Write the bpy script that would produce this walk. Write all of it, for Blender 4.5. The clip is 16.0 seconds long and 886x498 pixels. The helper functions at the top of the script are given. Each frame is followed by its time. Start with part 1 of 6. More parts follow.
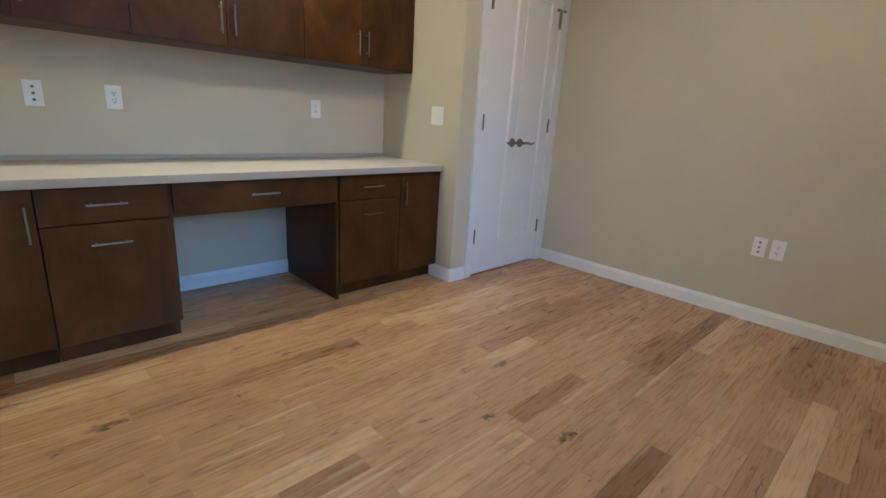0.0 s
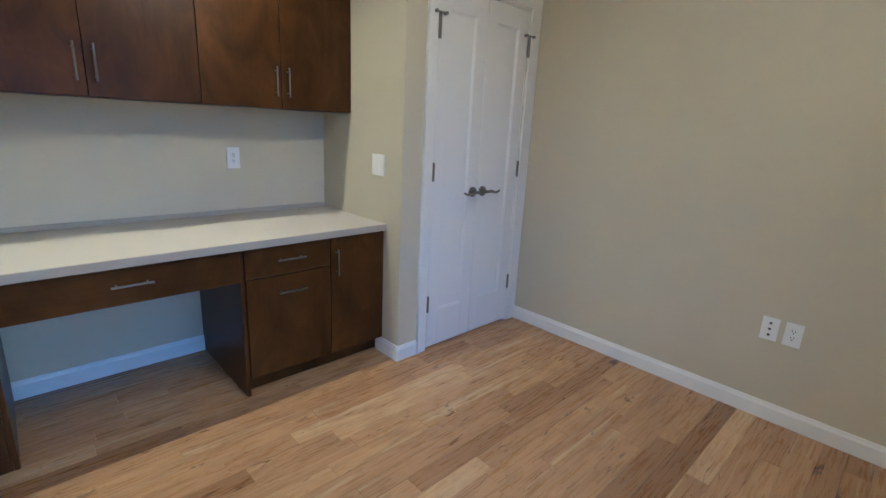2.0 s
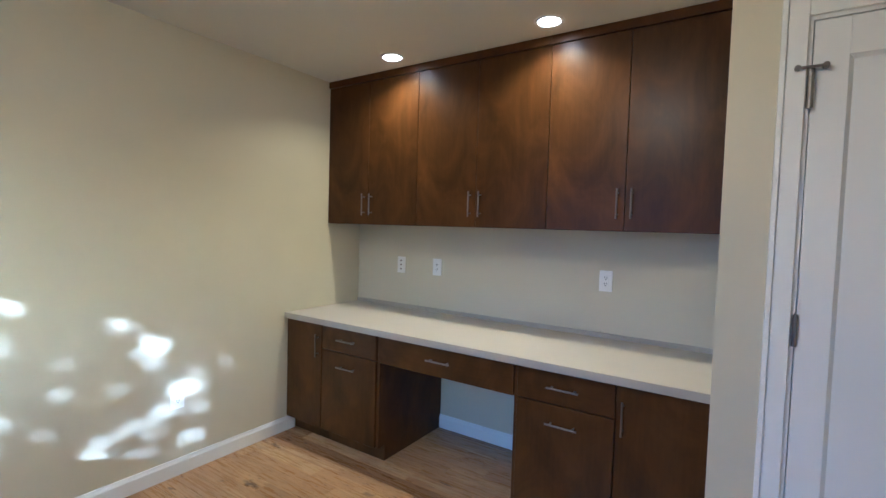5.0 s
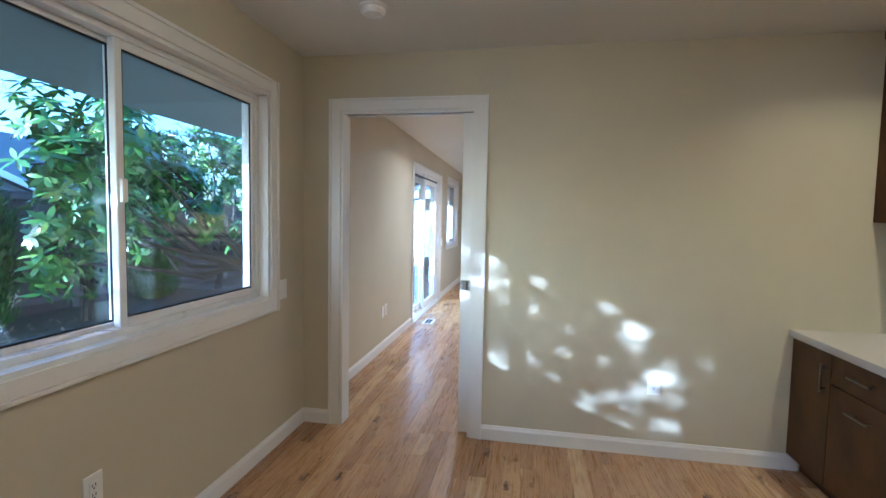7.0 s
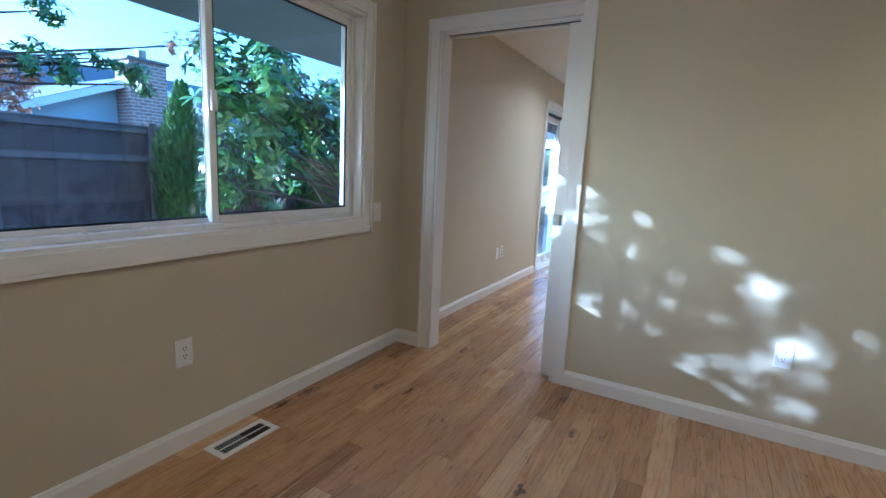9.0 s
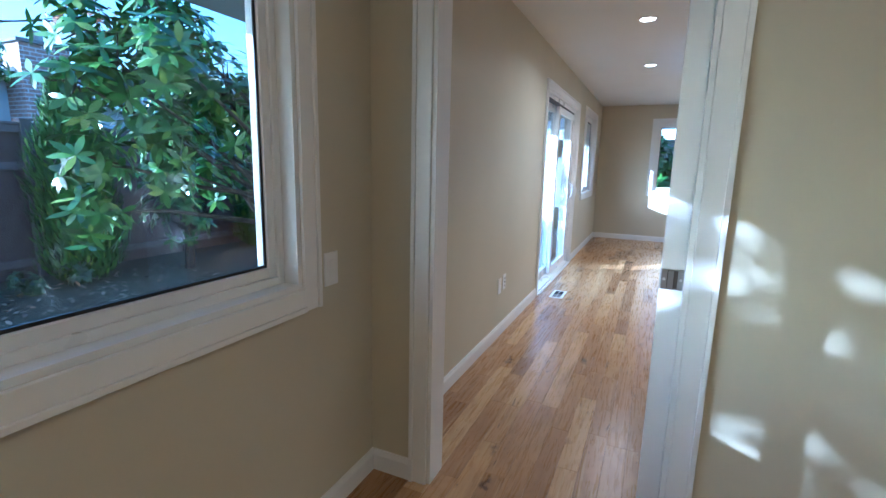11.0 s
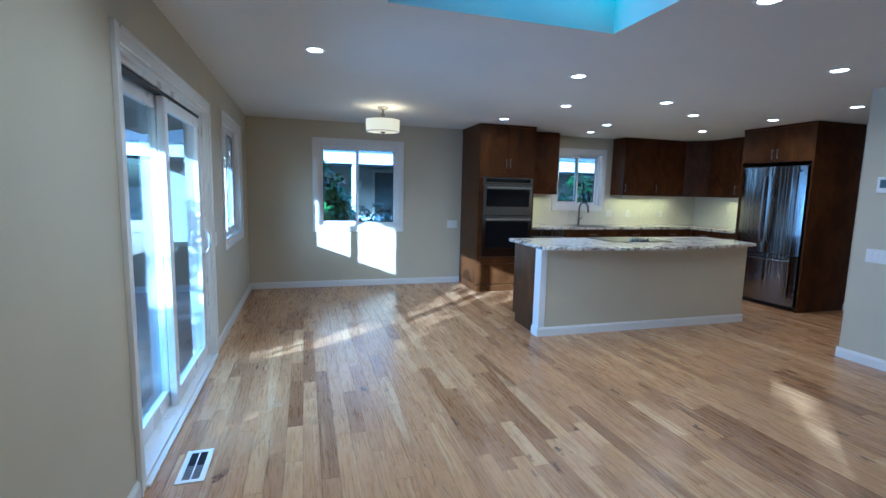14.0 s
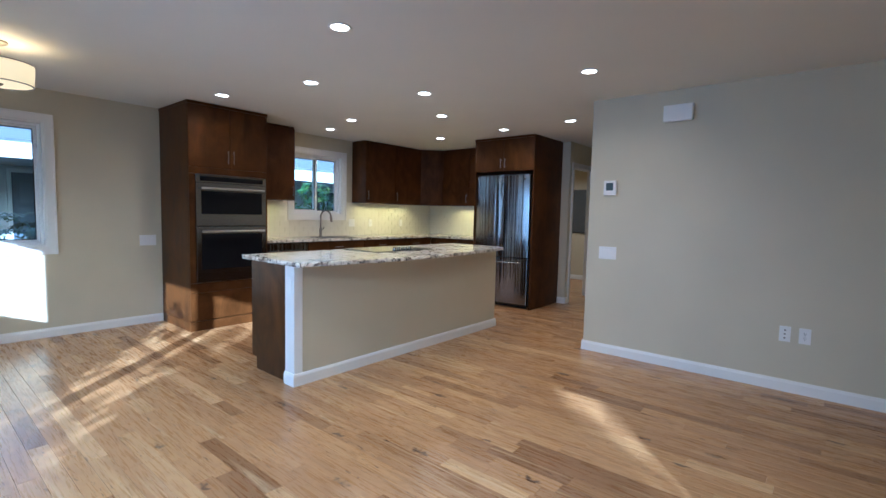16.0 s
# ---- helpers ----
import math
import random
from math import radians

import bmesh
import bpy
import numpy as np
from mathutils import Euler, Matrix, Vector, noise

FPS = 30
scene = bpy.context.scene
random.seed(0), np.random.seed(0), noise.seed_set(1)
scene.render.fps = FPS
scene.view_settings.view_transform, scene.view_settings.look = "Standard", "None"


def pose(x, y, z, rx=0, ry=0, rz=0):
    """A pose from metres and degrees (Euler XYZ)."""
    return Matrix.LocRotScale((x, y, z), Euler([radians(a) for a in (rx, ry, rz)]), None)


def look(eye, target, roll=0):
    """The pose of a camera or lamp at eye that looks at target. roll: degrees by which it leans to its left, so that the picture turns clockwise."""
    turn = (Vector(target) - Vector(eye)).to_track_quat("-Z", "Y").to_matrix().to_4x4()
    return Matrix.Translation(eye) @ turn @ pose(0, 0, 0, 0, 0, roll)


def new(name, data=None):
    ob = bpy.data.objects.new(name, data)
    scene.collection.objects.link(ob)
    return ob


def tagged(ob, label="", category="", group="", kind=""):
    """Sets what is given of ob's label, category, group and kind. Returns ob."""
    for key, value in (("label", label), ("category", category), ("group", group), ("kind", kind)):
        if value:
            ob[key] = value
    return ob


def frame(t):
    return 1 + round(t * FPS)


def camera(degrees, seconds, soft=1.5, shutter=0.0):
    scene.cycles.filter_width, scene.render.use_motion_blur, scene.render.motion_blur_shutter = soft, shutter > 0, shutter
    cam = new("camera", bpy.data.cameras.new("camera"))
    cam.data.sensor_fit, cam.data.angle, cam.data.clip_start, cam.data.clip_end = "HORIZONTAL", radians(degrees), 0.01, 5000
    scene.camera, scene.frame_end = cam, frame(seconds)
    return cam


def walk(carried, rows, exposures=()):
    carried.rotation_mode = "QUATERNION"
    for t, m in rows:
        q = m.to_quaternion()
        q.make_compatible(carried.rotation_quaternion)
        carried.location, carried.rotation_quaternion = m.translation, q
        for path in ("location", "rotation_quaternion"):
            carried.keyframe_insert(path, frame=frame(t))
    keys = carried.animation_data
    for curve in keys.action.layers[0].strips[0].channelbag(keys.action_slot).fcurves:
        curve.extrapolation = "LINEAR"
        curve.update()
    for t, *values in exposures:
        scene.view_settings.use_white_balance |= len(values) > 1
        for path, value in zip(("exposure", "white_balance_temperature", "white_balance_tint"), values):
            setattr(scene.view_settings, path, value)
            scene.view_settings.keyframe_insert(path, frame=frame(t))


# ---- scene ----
cam = camera(87.4, 16.0)
PATH = [
    (0, (0.6, -0.252, 1.115), (1.975, -1.599, 0.572), 3.5),
    (0.5, (0.641, -0.24, 1.211), (2.014, -1.591, 0.672), 3.4),
    (1, (0.716, -0.298, 1.269), (2.073, -1.669, 0.742), 3.4),
    (1.5, (0.728, -0.556, 1.337), (2.099, -1.912, 0.806), 2.9),
    (2, (0.83, -0.906, 1.36), (2.216, -2.252, 0.845), 2.9),
    (2.5, (0.9, -1.295, 1.395), (2.378, -2.569, 0.956), 2.8),
    (3, (0.956, -1.672, 1.423), (2.623, -2.722, 1.081), 2.6),
    (5.5, (0.925, -2.651, 1.394), (2.156, -1.078, 1.299), 1.4),
    (6, (1.096, -2.717, 1.4), (1.777, -0.84, 1.283), 0.9),
    (6.5, (1.256, -2.782, 1.409), (1.336, -0.788, 1.285), 0.8),
    (7, (1.444, -2.852, 1.376), (1.096, -0.887, 1.249), 1.1),
    (7.5, (1.62, -2.834, 1.333), (1.01, -0.938, 1.158), 1.7),
    (8, (1.802, -2.799, 1.289), (0.98, -0.994, 1.032), 2.3),
    (8.5, (1.87, -2.731, 1.214), (0.903, -1.01, 0.889), 2.8),
    (11, (1.006, -1.542, 1.302), (0.199, 0.252, 0.942), 1.3),
    (11.5, (0.838, -1.104, 1.353), (0.248, 0.782, 1.046), 0.7),
    (12, (0.719, -0.635, 1.391), (0.376, 1.317, 1.12), 0.7),
    (12.5, (0.648, -0.222, 1.402), (0.577, 1.76, 1.144), 0.9),
    (13, (0.678, 0.141, 1.397), (0.881, 2.113, 1.132), 1.0),
    (13.5, (0.749, 0.433, 1.418), (1.173, 2.369, 1.151), 1.2),
    (14, (0.755, 0.68, 1.439), (1.325, 2.582, 1.194), 1.3),
    (14.5, (0.769, 0.943, 1.444), (1.481, 2.801, 1.24), 1.2),
    (15, (0.823, 1.239, 1.416), (1.744, 3.008, 1.262), 1.2),
    (15.5, (0.929, 1.528, 1.351), (2.134, 3.12, 1.231), 1.3),
    (16, (1.128, 1.81, 1.297), (2.66, 3.087, 1.148), 1.3),
]
EXPOSURE = [(0.0, 3.0, 4300, 5), (1.2, 3.02, 4200, 5), (2.5, 3.05, 3950, 4), (3.2, 3.05, 3900, 4), (5.5, 3.1, 4200, 7), (6.5, 2.87, 4250, 7), (7.5, 2.5, 4100, 7), (8.7, 2.4, 4050, 7), (11.0, 2.35, 4050, 6), (11.5, 2.28, 3950, 6), (12.0, 2.08, 3900, 5), (12.5, 2.0, 3850, 5), (13.5, 1.82, 3750, 1), (14.5, 1.75, 3750, 1), (15.5, 1.87, 4050, 3), (16.0, 1.95, 4300, 5)]
walk(cam, [(t, look(eye, target, roll)) for t, eye, target, roll in PATH], EXPOSURE)

# ---- light ----
world = bpy.data.worlds.new("world")
scene.world = world
world.use_nodes = True
wn = world.node_tree
sky = wn.nodes.new("ShaderNodeTexSky")
sky.sky_type = "NISHITA"
sky.sun_disc = False
sky.sun_elevation = radians(15.7)
sky.sun_rotation = math.atan2(-1.14, -1.0)
sky.altitude = 50
sky.dust_density = 3.0
sky.ozone_density = 1.6
wn.links.new(sky.outputs[0], wn.nodes["Background"].inputs[0])
wn.nodes["Background"].inputs[1].default_value = 0.15

SUN_WAY = Vector((1.14, 1.0, -0.425))
sun_data = bpy.data.lights.new("sun", "SUN")
sun_data.energy = 5.0
sun_data.angle = radians(0.5)
sun_data.color = (1.0, 0.965, 0.92)
sun = new("sun", sun_data)
sun.matrix_world = look((-20, -18, 9), Vector((-20, -18, 9)) + SUN_WAY)

LIVING_WATT = 3.0
KITCHEN_WATT = 1.4
DESK_WATT = 1.0
OFFICE_FILL_WATT = 1.0


def lamp(name, kind, at, aim, watt, colour, size=0.1, sizey=None, spread=150):
    d = bpy.data.lights.new(name, kind)
    d.energy = watt
    d.color = colour
    if kind == "AREA":
        d.shape = "DISK" if sizey is None else "RECTANGLE"
        d.size = size
        if sizey:
            d.size_y = sizey
        d.spread = radians(spread)
    else:
        d.shadow_soft_size = size
    ob = new(name, d)
    ob.matrix_world = look(at, aim)
    return ob


# area lamps added in the office, patio and side openings, boosting the blue sky
SKYBLUE = (0.28, 0.55, 1.0)
lamp("window_sky_fill", "AREA", (-0.04, -1.40, 1.48), (2.2, -1.9, 0.0), 0.7, SKYBLUE, 1.85, 1.05, 95)
lamp("patio_sky_fill", "AREA", (-0.02, 3.98, 1.05), (3.0, 3.98, 0.1), 8.0, (0.60, 0.79, 1.0), 1.7, 1.85, 130)
lamp("side_window_sky_fill", "AREA", (-0.04, 6.27, 1.5), (3.0, 6.4, 0.2), 2.0, (0.72, 0.86, 1.0), 1.1, 1.05, 130)
WARM = (1.0, 0.76, 0.52)
AMBER = (1.0, 0.70, 0.31)


# ---- materials ----
def mat(name, base, rough=0.5, metal=0.0):
    m = bpy.data.materials.new(name)
    m.use_nodes = True
    b = m.node_tree.nodes["Principled BSDF"]
    b.inputs["Base Color"].default_value = (*base, 1)
    b.inputs["Roughness"].default_value = rough
    b.inputs["Metallic"].default_value = metal
    return m


def node(m, kind, **inputs):
    n = m.node_tree.nodes.new(kind)
    for k, v in inputs.items():
        n.inputs[k.replace("_", " ")].default_value = v
    return n


def link(m, a, b):
    m.node_tree.links.new(a, b)


def bsdf(m):
    return m.node_tree.nodes["Principled BSDF"]


def coords(m, scale=(1, 1, 1), source="Object"):
    tc = node(m, "ShaderNodeTexCoord")
    mp = node(m, "ShaderNodeMapping")
    mp.inputs["Scale"].default_value = scale
    link(m, tc.outputs[source], mp.inputs["Vector"])
    return mp.outputs[0]


def ramp(m, fac, stops):
    r = node(m, "ShaderNodeValToRGB")
    e = r.color_ramp.elements
    while len(e) < len(stops):
        e.new(0.5)
    for el, (p, c) in zip(e, stops):
        el.position = p
        el.color = (*c, 1)
    link(m, fac, r.inputs[0])
    return r.outputs[0]


def mixc(m, fac, a, b, mode="MIX"):
    n = node(m, "ShaderNodeMix")
    n.data_type = "RGBA"
    n.blend_type = mode
    for sock, v in ((n.inputs[0], fac), (n.inputs[6], a), (n.inputs[7], b)):
        if hasattr(v, "is_linked"):
            link(m, v, sock)
        elif isinstance(v, tuple):
            sock.default_value = (*v, 1)
        else:
            sock.default_value = v
    return n.outputs[2]


def noise_fac(m, vec, scale, detail=3.0, rough=0.5, dist=0.0):
    n = node(m, "ShaderNodeTexNoise")
    n.inputs["Scale"].default_value = scale
    n.inputs["Detail"].default_value = detail
    n.inputs["Roughness"].default_value = rough
    n.inputs["Distortion"].default_value = dist
    link(m, vec, n.inputs["Vector"])
    return n.outputs["Fac"]


def bump(m, fac, strength=0.1, distance=0.01):
    n = node(m, "ShaderNodeBump")
    n.inputs["Strength"].default_value = strength
    n.inputs["Distance"].default_value = distance
    link(m, fac, n.inputs["Height"])
    link(m, n.outputs[0], bsdf(m).inputs["Normal"])


def rough_from(m, fac, lo, hi):
    n = node(m, "ShaderNodeMapRange")
    n.inputs[3].default_value = lo
    n.inputs[4].default_value = hi
    link(m, fac, n.inputs[0])
    link(m, n.outputs[0], bsdf(m).inputs["Roughness"])


def paint(name, base, rough=0.55, speck=0.04, relief=0.06):
    """Rolled wall paint: faint mottling and orange-peel relief."""
    m = mat(name, base, rough)
    v = coords(m)
    big = noise_fac(m, v, 1.3, 4)
    lo = tuple(c * (1 - speck) for c in base)
    hi = tuple(min(1, c * (1 + speck)) for c in base)
    link(m, ramp(m, big, [(0.3, lo), (0.7, hi)]), bsdf(m).inputs["Base Color"])
    rough_from(m, noise_fac(m, v, 6, 3), rough - 0.06, rough + 0.08)
    bump(m, noise_fac(m, v, 260, 2), relief, 0.002)
    return m


def stained_wood(name, dark, mid, light, grain=(1, 1, 0.06), rough=0.32, scale=9):
    """Stained maple or alder: long grain, blotchy stain, satin lacquer."""
    m = mat(name, mid, rough)
    g = noise_fac(m, coords(m, grain), scale, 6, 0.6, 0.6)
    fine = noise_fac(m, coords(m, tuple(c * 1.0 for c in grain)), scale * 9, 3, 0.7)
    blotch = noise_fac(m, coords(m, (1, 1, 0.6)), 4.5, 4, 0.6, 1.0)
    c1 = ramp(m, g, [(0.25, dark), (0.55, mid), (0.8, light)])
    c2 = mixc(m, 0.72, c1, ramp(m, blotch, [(0.3, dark), (0.75, light)]))
    c3 = mixc(m, 0.08, c2, ramp(m, fine, [(0.4, dark), (0.65, light)]))
    link(m, c3, bsdf(m).inputs["Base Color"])
    bsdf(m).inputs["Specular IOR Level"].default_value = 0.2
    rough_from(m, blotch, rough - 0.05, rough + 0.1)
    bump(m, fine, 0.05, 0.001)
    return m


def plank_wood(name, island):
    """Oiled hickory and oak strips: each board its own tone, with streaks, mineral marks and knots."""
    m = mat(name, (0.4, 0.25, 0.13), 0.34)
    if island:
        rnd = node(m, "ShaderNodeNewGeometry").outputs["Random Per Island"]
    else:
        rnd = node(m, "ShaderNodeObjectInfo").outputs["Random"]
    shift = node(m, "ShaderNodeVectorMath")
    shift.operation = "SCALE"
    shift.inputs[0].default_value = (37.0, 91.0, 53.0)
    link(m, rnd, shift.inputs["Scale"])
    tc = node(m, "ShaderNodeTexCoord")
    add = node(m, "ShaderNodeVectorMath")
    add.operation = "ADD"
    link(m, tc.outputs["Object"], add.inputs[0])
    link(m, shift.outputs[0], add.inputs[1])

    def stretched(s):
        mp = node(m, "ShaderNodeMapping")
        mp.inputs["Scale"].default_value = s
        link(m, add.outputs[0], mp.inputs["Vector"])
        return mp.outputs[0]

    tone = ramp(m, rnd, [(0.0, (0.21, 0.104, 0.037)), (0.09, (0.30, 0.160, 0.060)), (0.22, (0.39, 0.222, 0.092)), (0.6, (0.44, 0.256, 0.108)),
                         (0.88, (0.48, 0.288, 0.118)), (1.0, (0.60, 0.395, 0.19))])
    grain = noise_fac(m, stretched((6, 0.9, 4)), 2.2, 3, 0.5, 1.6)
    c = mixc(m, ramp(m, grain, [(0.50, (0, 0, 0)), (0.72, (0.4, 0.4, 0.4))]), tone, (0.235, 0.125, 0.052))
    fine = noise_fac(m, stretched((34, 1.6, 10)), 3.0, 5, 0.65, 0.6)
    c = mixc(m, 0.04, c, ramp(m, fine, [(0.35, (0.55, 0.52, 0.5)), (0.65, (1, 1, 1))]), "MULTIPLY")
    mott = noise_fac(m, stretched((4.0, 2.0, 2)), 3.0, 5, 0.65, 0.9)
    c = mixc(m, 0.6, c, ramp(m, mott, [(0.3, (0.74, 0.69, 0.65)), (0.55, (1, 1, 1)), (0.8, (1.0, 0.97, 0.9))]), "MULTIPLY")
    pale = noise_fac(m, stretched((11, 0.4, 2)), 1.7, 3, 0.5, 1.2)
    c = mixc(m, ramp(m, pale, [(0.60, (0, 0, 0)), (0.70, (0.5, 0.5, 0.5))]), c, (0.62, 0.46, 0.26))
    streak = noise_fac(m, stretched((7, 1.2, 2)), 3.1, 3, 0.55, 2.4)
    c = mixc(m, ramp(m, streak, [(0.66, (0, 0, 0)), (0.70, (0.7, 0.7, 0.7))]), c, (0.105, 0.05, 0.023))
    # knots: ragged dark eyes, only in some of the cells
    ragged = node(m, "ShaderNodeTexNoise")
    ragged.inputs["Scale"].default_value = 26.0
    ragged.inputs["Detail"].default_value = 4.0
    link(m, add.outputs[0], ragged.inputs["Vector"])
    push = node(m, "ShaderNodeVectorMath")
    push.operation = "MULTIPLY_ADD"
    push.inputs[1].default_value = (0.55, 0.55, 0.0)
    link(m, ragged.outputs["Color"], push.inputs[0])
    link(m, stretched((7.5, 3.0, 3.0)), push.inputs[2])
    knot = node(m, "ShaderNodeTexVoronoi")
    knot.inputs["Scale"].default_value = 1.0
    link(m, push.outputs[0], knot.inputs["Vector"])
    apart = node(m, "ShaderNodeSeparateColor")
    link(m, knot.outputs["Color"], apart.inputs[0])
    size = node(m, "ShaderNodeMath")
    size.operation = "DIVIDE"
    link(m, knot.outputs["Distance"], size.inputs[0])
    link(m, apart.outputs[0], size.inputs[1])
    c = mixc(m, ramp(m, size.outputs[0], [(0.10, (0.95, 0.95, 0.95)), (0.15, (0.55, 0.55, 0.55)), (0.24, (0, 0, 0))]), c, (0.075, 0.034, 0.014))
    link(m, c, bsdf(m).inputs["Base Color"])
    rough_from(m, fine, 0.22, 0.34)
    bump(m, fine, 0.04, 0.001)
    return m


def metal(name, base, rough, brushed=(1, 1, 1)):
    m = mat(name, base, rough, 1.0)
    f = noise_fac(m, coords(m, brushed), 40, 3)
    rough_from(m, f, rough - 0.05, rough + 0.08)
    return m


def granite(name):
    m = mat(name, (0.7, 0.66, 0.6), 0.12)
    v = coords(m)
    big = noise_fac(m, v, 3.2, 7, 0.62, 2.2)
    c = ramp(m, big, [(0.30, (0.10, 0.085, 0.08)), (0.40, (0.42, 0.37, 0.32)), (0.48, (0.74, 0.70, 0.62)), (0.66, (0.80, 0.77, 0.70))])
    vein = noise_fac(m, coords(m, (1, 1.6, 1)), 7.5, 6, 0.7, 3.5)
    c = mixc(m, ramp(m, vein, [(0.52, (0, 0, 0)), (0.62, (0.9, 0.9, 0.9))]), c, (0.05, 0.04, 0.036))
    fleck = noise_fac(m, v, 90, 3, 0.7)
    c = mixc(m, 0.3, c, ramp(m, fleck, [(0.4, (0.6, 0.58, 0.55)), (0.6, (1, 1, 1))]), "MULTIPLY")
    link(m, c, bsdf(m).inputs["Base Color"])
    return m


def glass(name, tint=(1, 1, 1)):
    """Clear pane: mostly let through, mirror-like towards grazing."""
    m = bpy.data.materials.new(name)
    m.use_nodes = True
    nt = m.node_tree
    for n in list(nt.nodes):
        if n.type != "OUTPUT_MATERIAL":
            nt.nodes.remove(n)
    out = nt.nodes["Material Output"]
    tr = nt.nodes.new("ShaderNodeBsdfTransparent")
    tr.inputs[0].default_value = (*tint, 1)
    gl = nt.nodes.new("ShaderNodeBsdfGlossy")
    gl.inputs["Roughness"].default_value = 0.0
    lw = nt.nodes.new("ShaderNodeLayerWeight")
    lw.inputs["Blend"].default_value = 0.5
    pw = nt.nodes.new("ShaderNodeMath")
    pw.operation = "POWER"
    pw.inputs[1].default_value = 3.6
    ma = nt.nodes.new("ShaderNodeMath")
    ma.operation = "MULTIPLY_ADD"
    ma.inputs[1].default_value = 0.9
    ma.inputs[2].default_value = 0.05
    mx = nt.nodes.new("ShaderNodeMixShader")
    nt.links.new(lw.outputs["Facing"], pw.inputs[0])
    nt.links.new(pw.outputs[0], ma.inputs[0])
    nt.links.new(ma.outputs[0], mx.inputs[0])
    nt.links.new(tr.outputs[0], mx.inputs[1])
    nt.links.new(gl.outputs[0], mx.inputs[2])
    nt.links.new(mx.outputs[0], out.inputs[0])
    return m


def glow(name, colour, strength):
    m = mat(name, colour, 0.5)
    bsdf(m).inputs["Emission Color"].default_value = (*colour, 1)
    bsdf(m).inputs["Emission Strength"].default_value = strength
    return m


M_WALL = paint("wall_paint", (0.57, 0.52, 0.38), 0.5)
M_CEIL = paint("ceiling_paint", (0.72, 0.71, 0.655), 0.7, 0.02, 0.1)
M_TRIM = paint("trim_paint", (0.80, 0.79, 0.76), 0.32, 0.015, 0.02)
M_DOOR = paint("door_paint", (0.80, 0.79, 0.77), 0.35, 0.015, 0.03)
M_VINYL = paint("window_vinyl", (0.80, 0.80, 0.79), 0.28, 0.01, 0.0)
M_WOOD = stained_wood("stained_maple", (0.024, 0.0095, 0.0022), (0.062, 0.0242, 0.0047), (0.112, 0.046, 0.0088))
M_WOODH = stained_wood("stained_maple_cross_grain", (0.024, 0.0095, 0.0022), (0.062, 0.0242, 0.0047), (0.112, 0.046, 0.0088), (1, 0.06, 1))
M_KITCH = stained_wood("kitchen_cherry", (0.024, 0.0092, 0.0024), (0.060, 0.0230, 0.0056), (0.112, 0.0440, 0.0105))
bsdf(M_KITCH).inputs["Specular IOR Level"].default_value = 0.14
M_LAM = paint("desk_laminate", (0.53, 0.485, 0.425), 0.42, 0.03, 0.02)
M_LAMEDGE = paint("laminate_edge", (0.40, 0.36, 0.295), 0.5, 0.03, 0.02)
M_PLANK = plank_wood("floor_board", False)
M_PLANKJ = plank_wood("floor_boards_joined", True)
M_SUB = mat("subfloor", (0.05, 0.03, 0.018), 0.8)
M_NICKEL = metal("brushed_nickel", (0.24, 0.22, 0.195), 0.42, (1, 1, 12))
M_DARKM = metal("hinge_steel", (0.20, 0.18, 0.16), 0.35)
M_STEEL = metal("stainless_steel", (0.27, 0.265, 0.26), 0.16, (1, 1, 40))
bsdf(M_STEEL).inputs["Anisotropic"].default_value = 0.3
bump(M_STEEL, noise_fac(M_STEEL, coords(M_STEEL, (9, 9, 0.10)), 2.4, 2, 0.5), 0.6, 0.02)
M_TRIMSTEEL = metal("bright_stainless", (0.24, 0.235, 0.23), 0.2, (40, 1, 1))
# plain black: gaskets and dark bodies, also painted shade in gaps and wells
M_BLACK = mat("black_part_gap_shade", (0.012, 0.012, 0.012), 0.5)
M_OVENG = mat("oven_glass", (0.008, 0.008, 0.009), 0.05)
bsdf(M_OVENG).inputs["Specular IOR Level"].default_value = 0.14
M_GRAN = granite("granite_slab")
M_PLATE = paint("switch_plastic", (0.82, 0.81, 0.79), 0.3, 0.01, 0.0)
M_GLASS = glass("window_glass", (0.89, 0.965, 1.0))
M_CAN = glow("led_disc", (1.0, 0.82, 0.62), 5.0)
M_SPLASH = paint("backsplash_tile", (0.72, 0.69, 0.58), 0.2, 0.02, 0.0)
M_GROUT = mat("tile_grout", (0.73, 0.70, 0.59), 0.6)


# ---- builders ----
def box(bm, x0, x1, y0, y1, z0, z1):
    v = [bm.verts.new(p) for p in ((x0, y0, z0), (x1, y0, z0), (x1, y1, z0), (x0, y1, z0),
                                   (x0, y0, z1), (x1, y0, z1), (x1, y1, z1), (x0, y1, z1))]
    return [bm.faces.new([v[i] for i in q]) for q in ((3, 2, 1, 0), (4, 5, 6, 7), (0, 1, 5, 4), (1, 2, 6, 5), (2, 3, 7, 6), (3, 0, 4, 7))]


def soften(bm, r=0.002, seg=1):
    bmesh.ops.bevel(bm, geom=list(bm.edges), offset=r, segments=seg, affect="EDGES", profile=0.6, clamp_overlap=True)
    return bm


def boxes(*dims, r=0.0, seg=1):
    out = bmesh.new()
    for d in dims:
        one = bmesh.new()
        box(one, *d)
        if r:
            soften(one, r, seg)
        me = bpy.data.meshes.new("piece")
        one.to_mesh(me)
        one.free()
        out.from_mesh(me)
        bpy.data.meshes.remove(me)
    return out


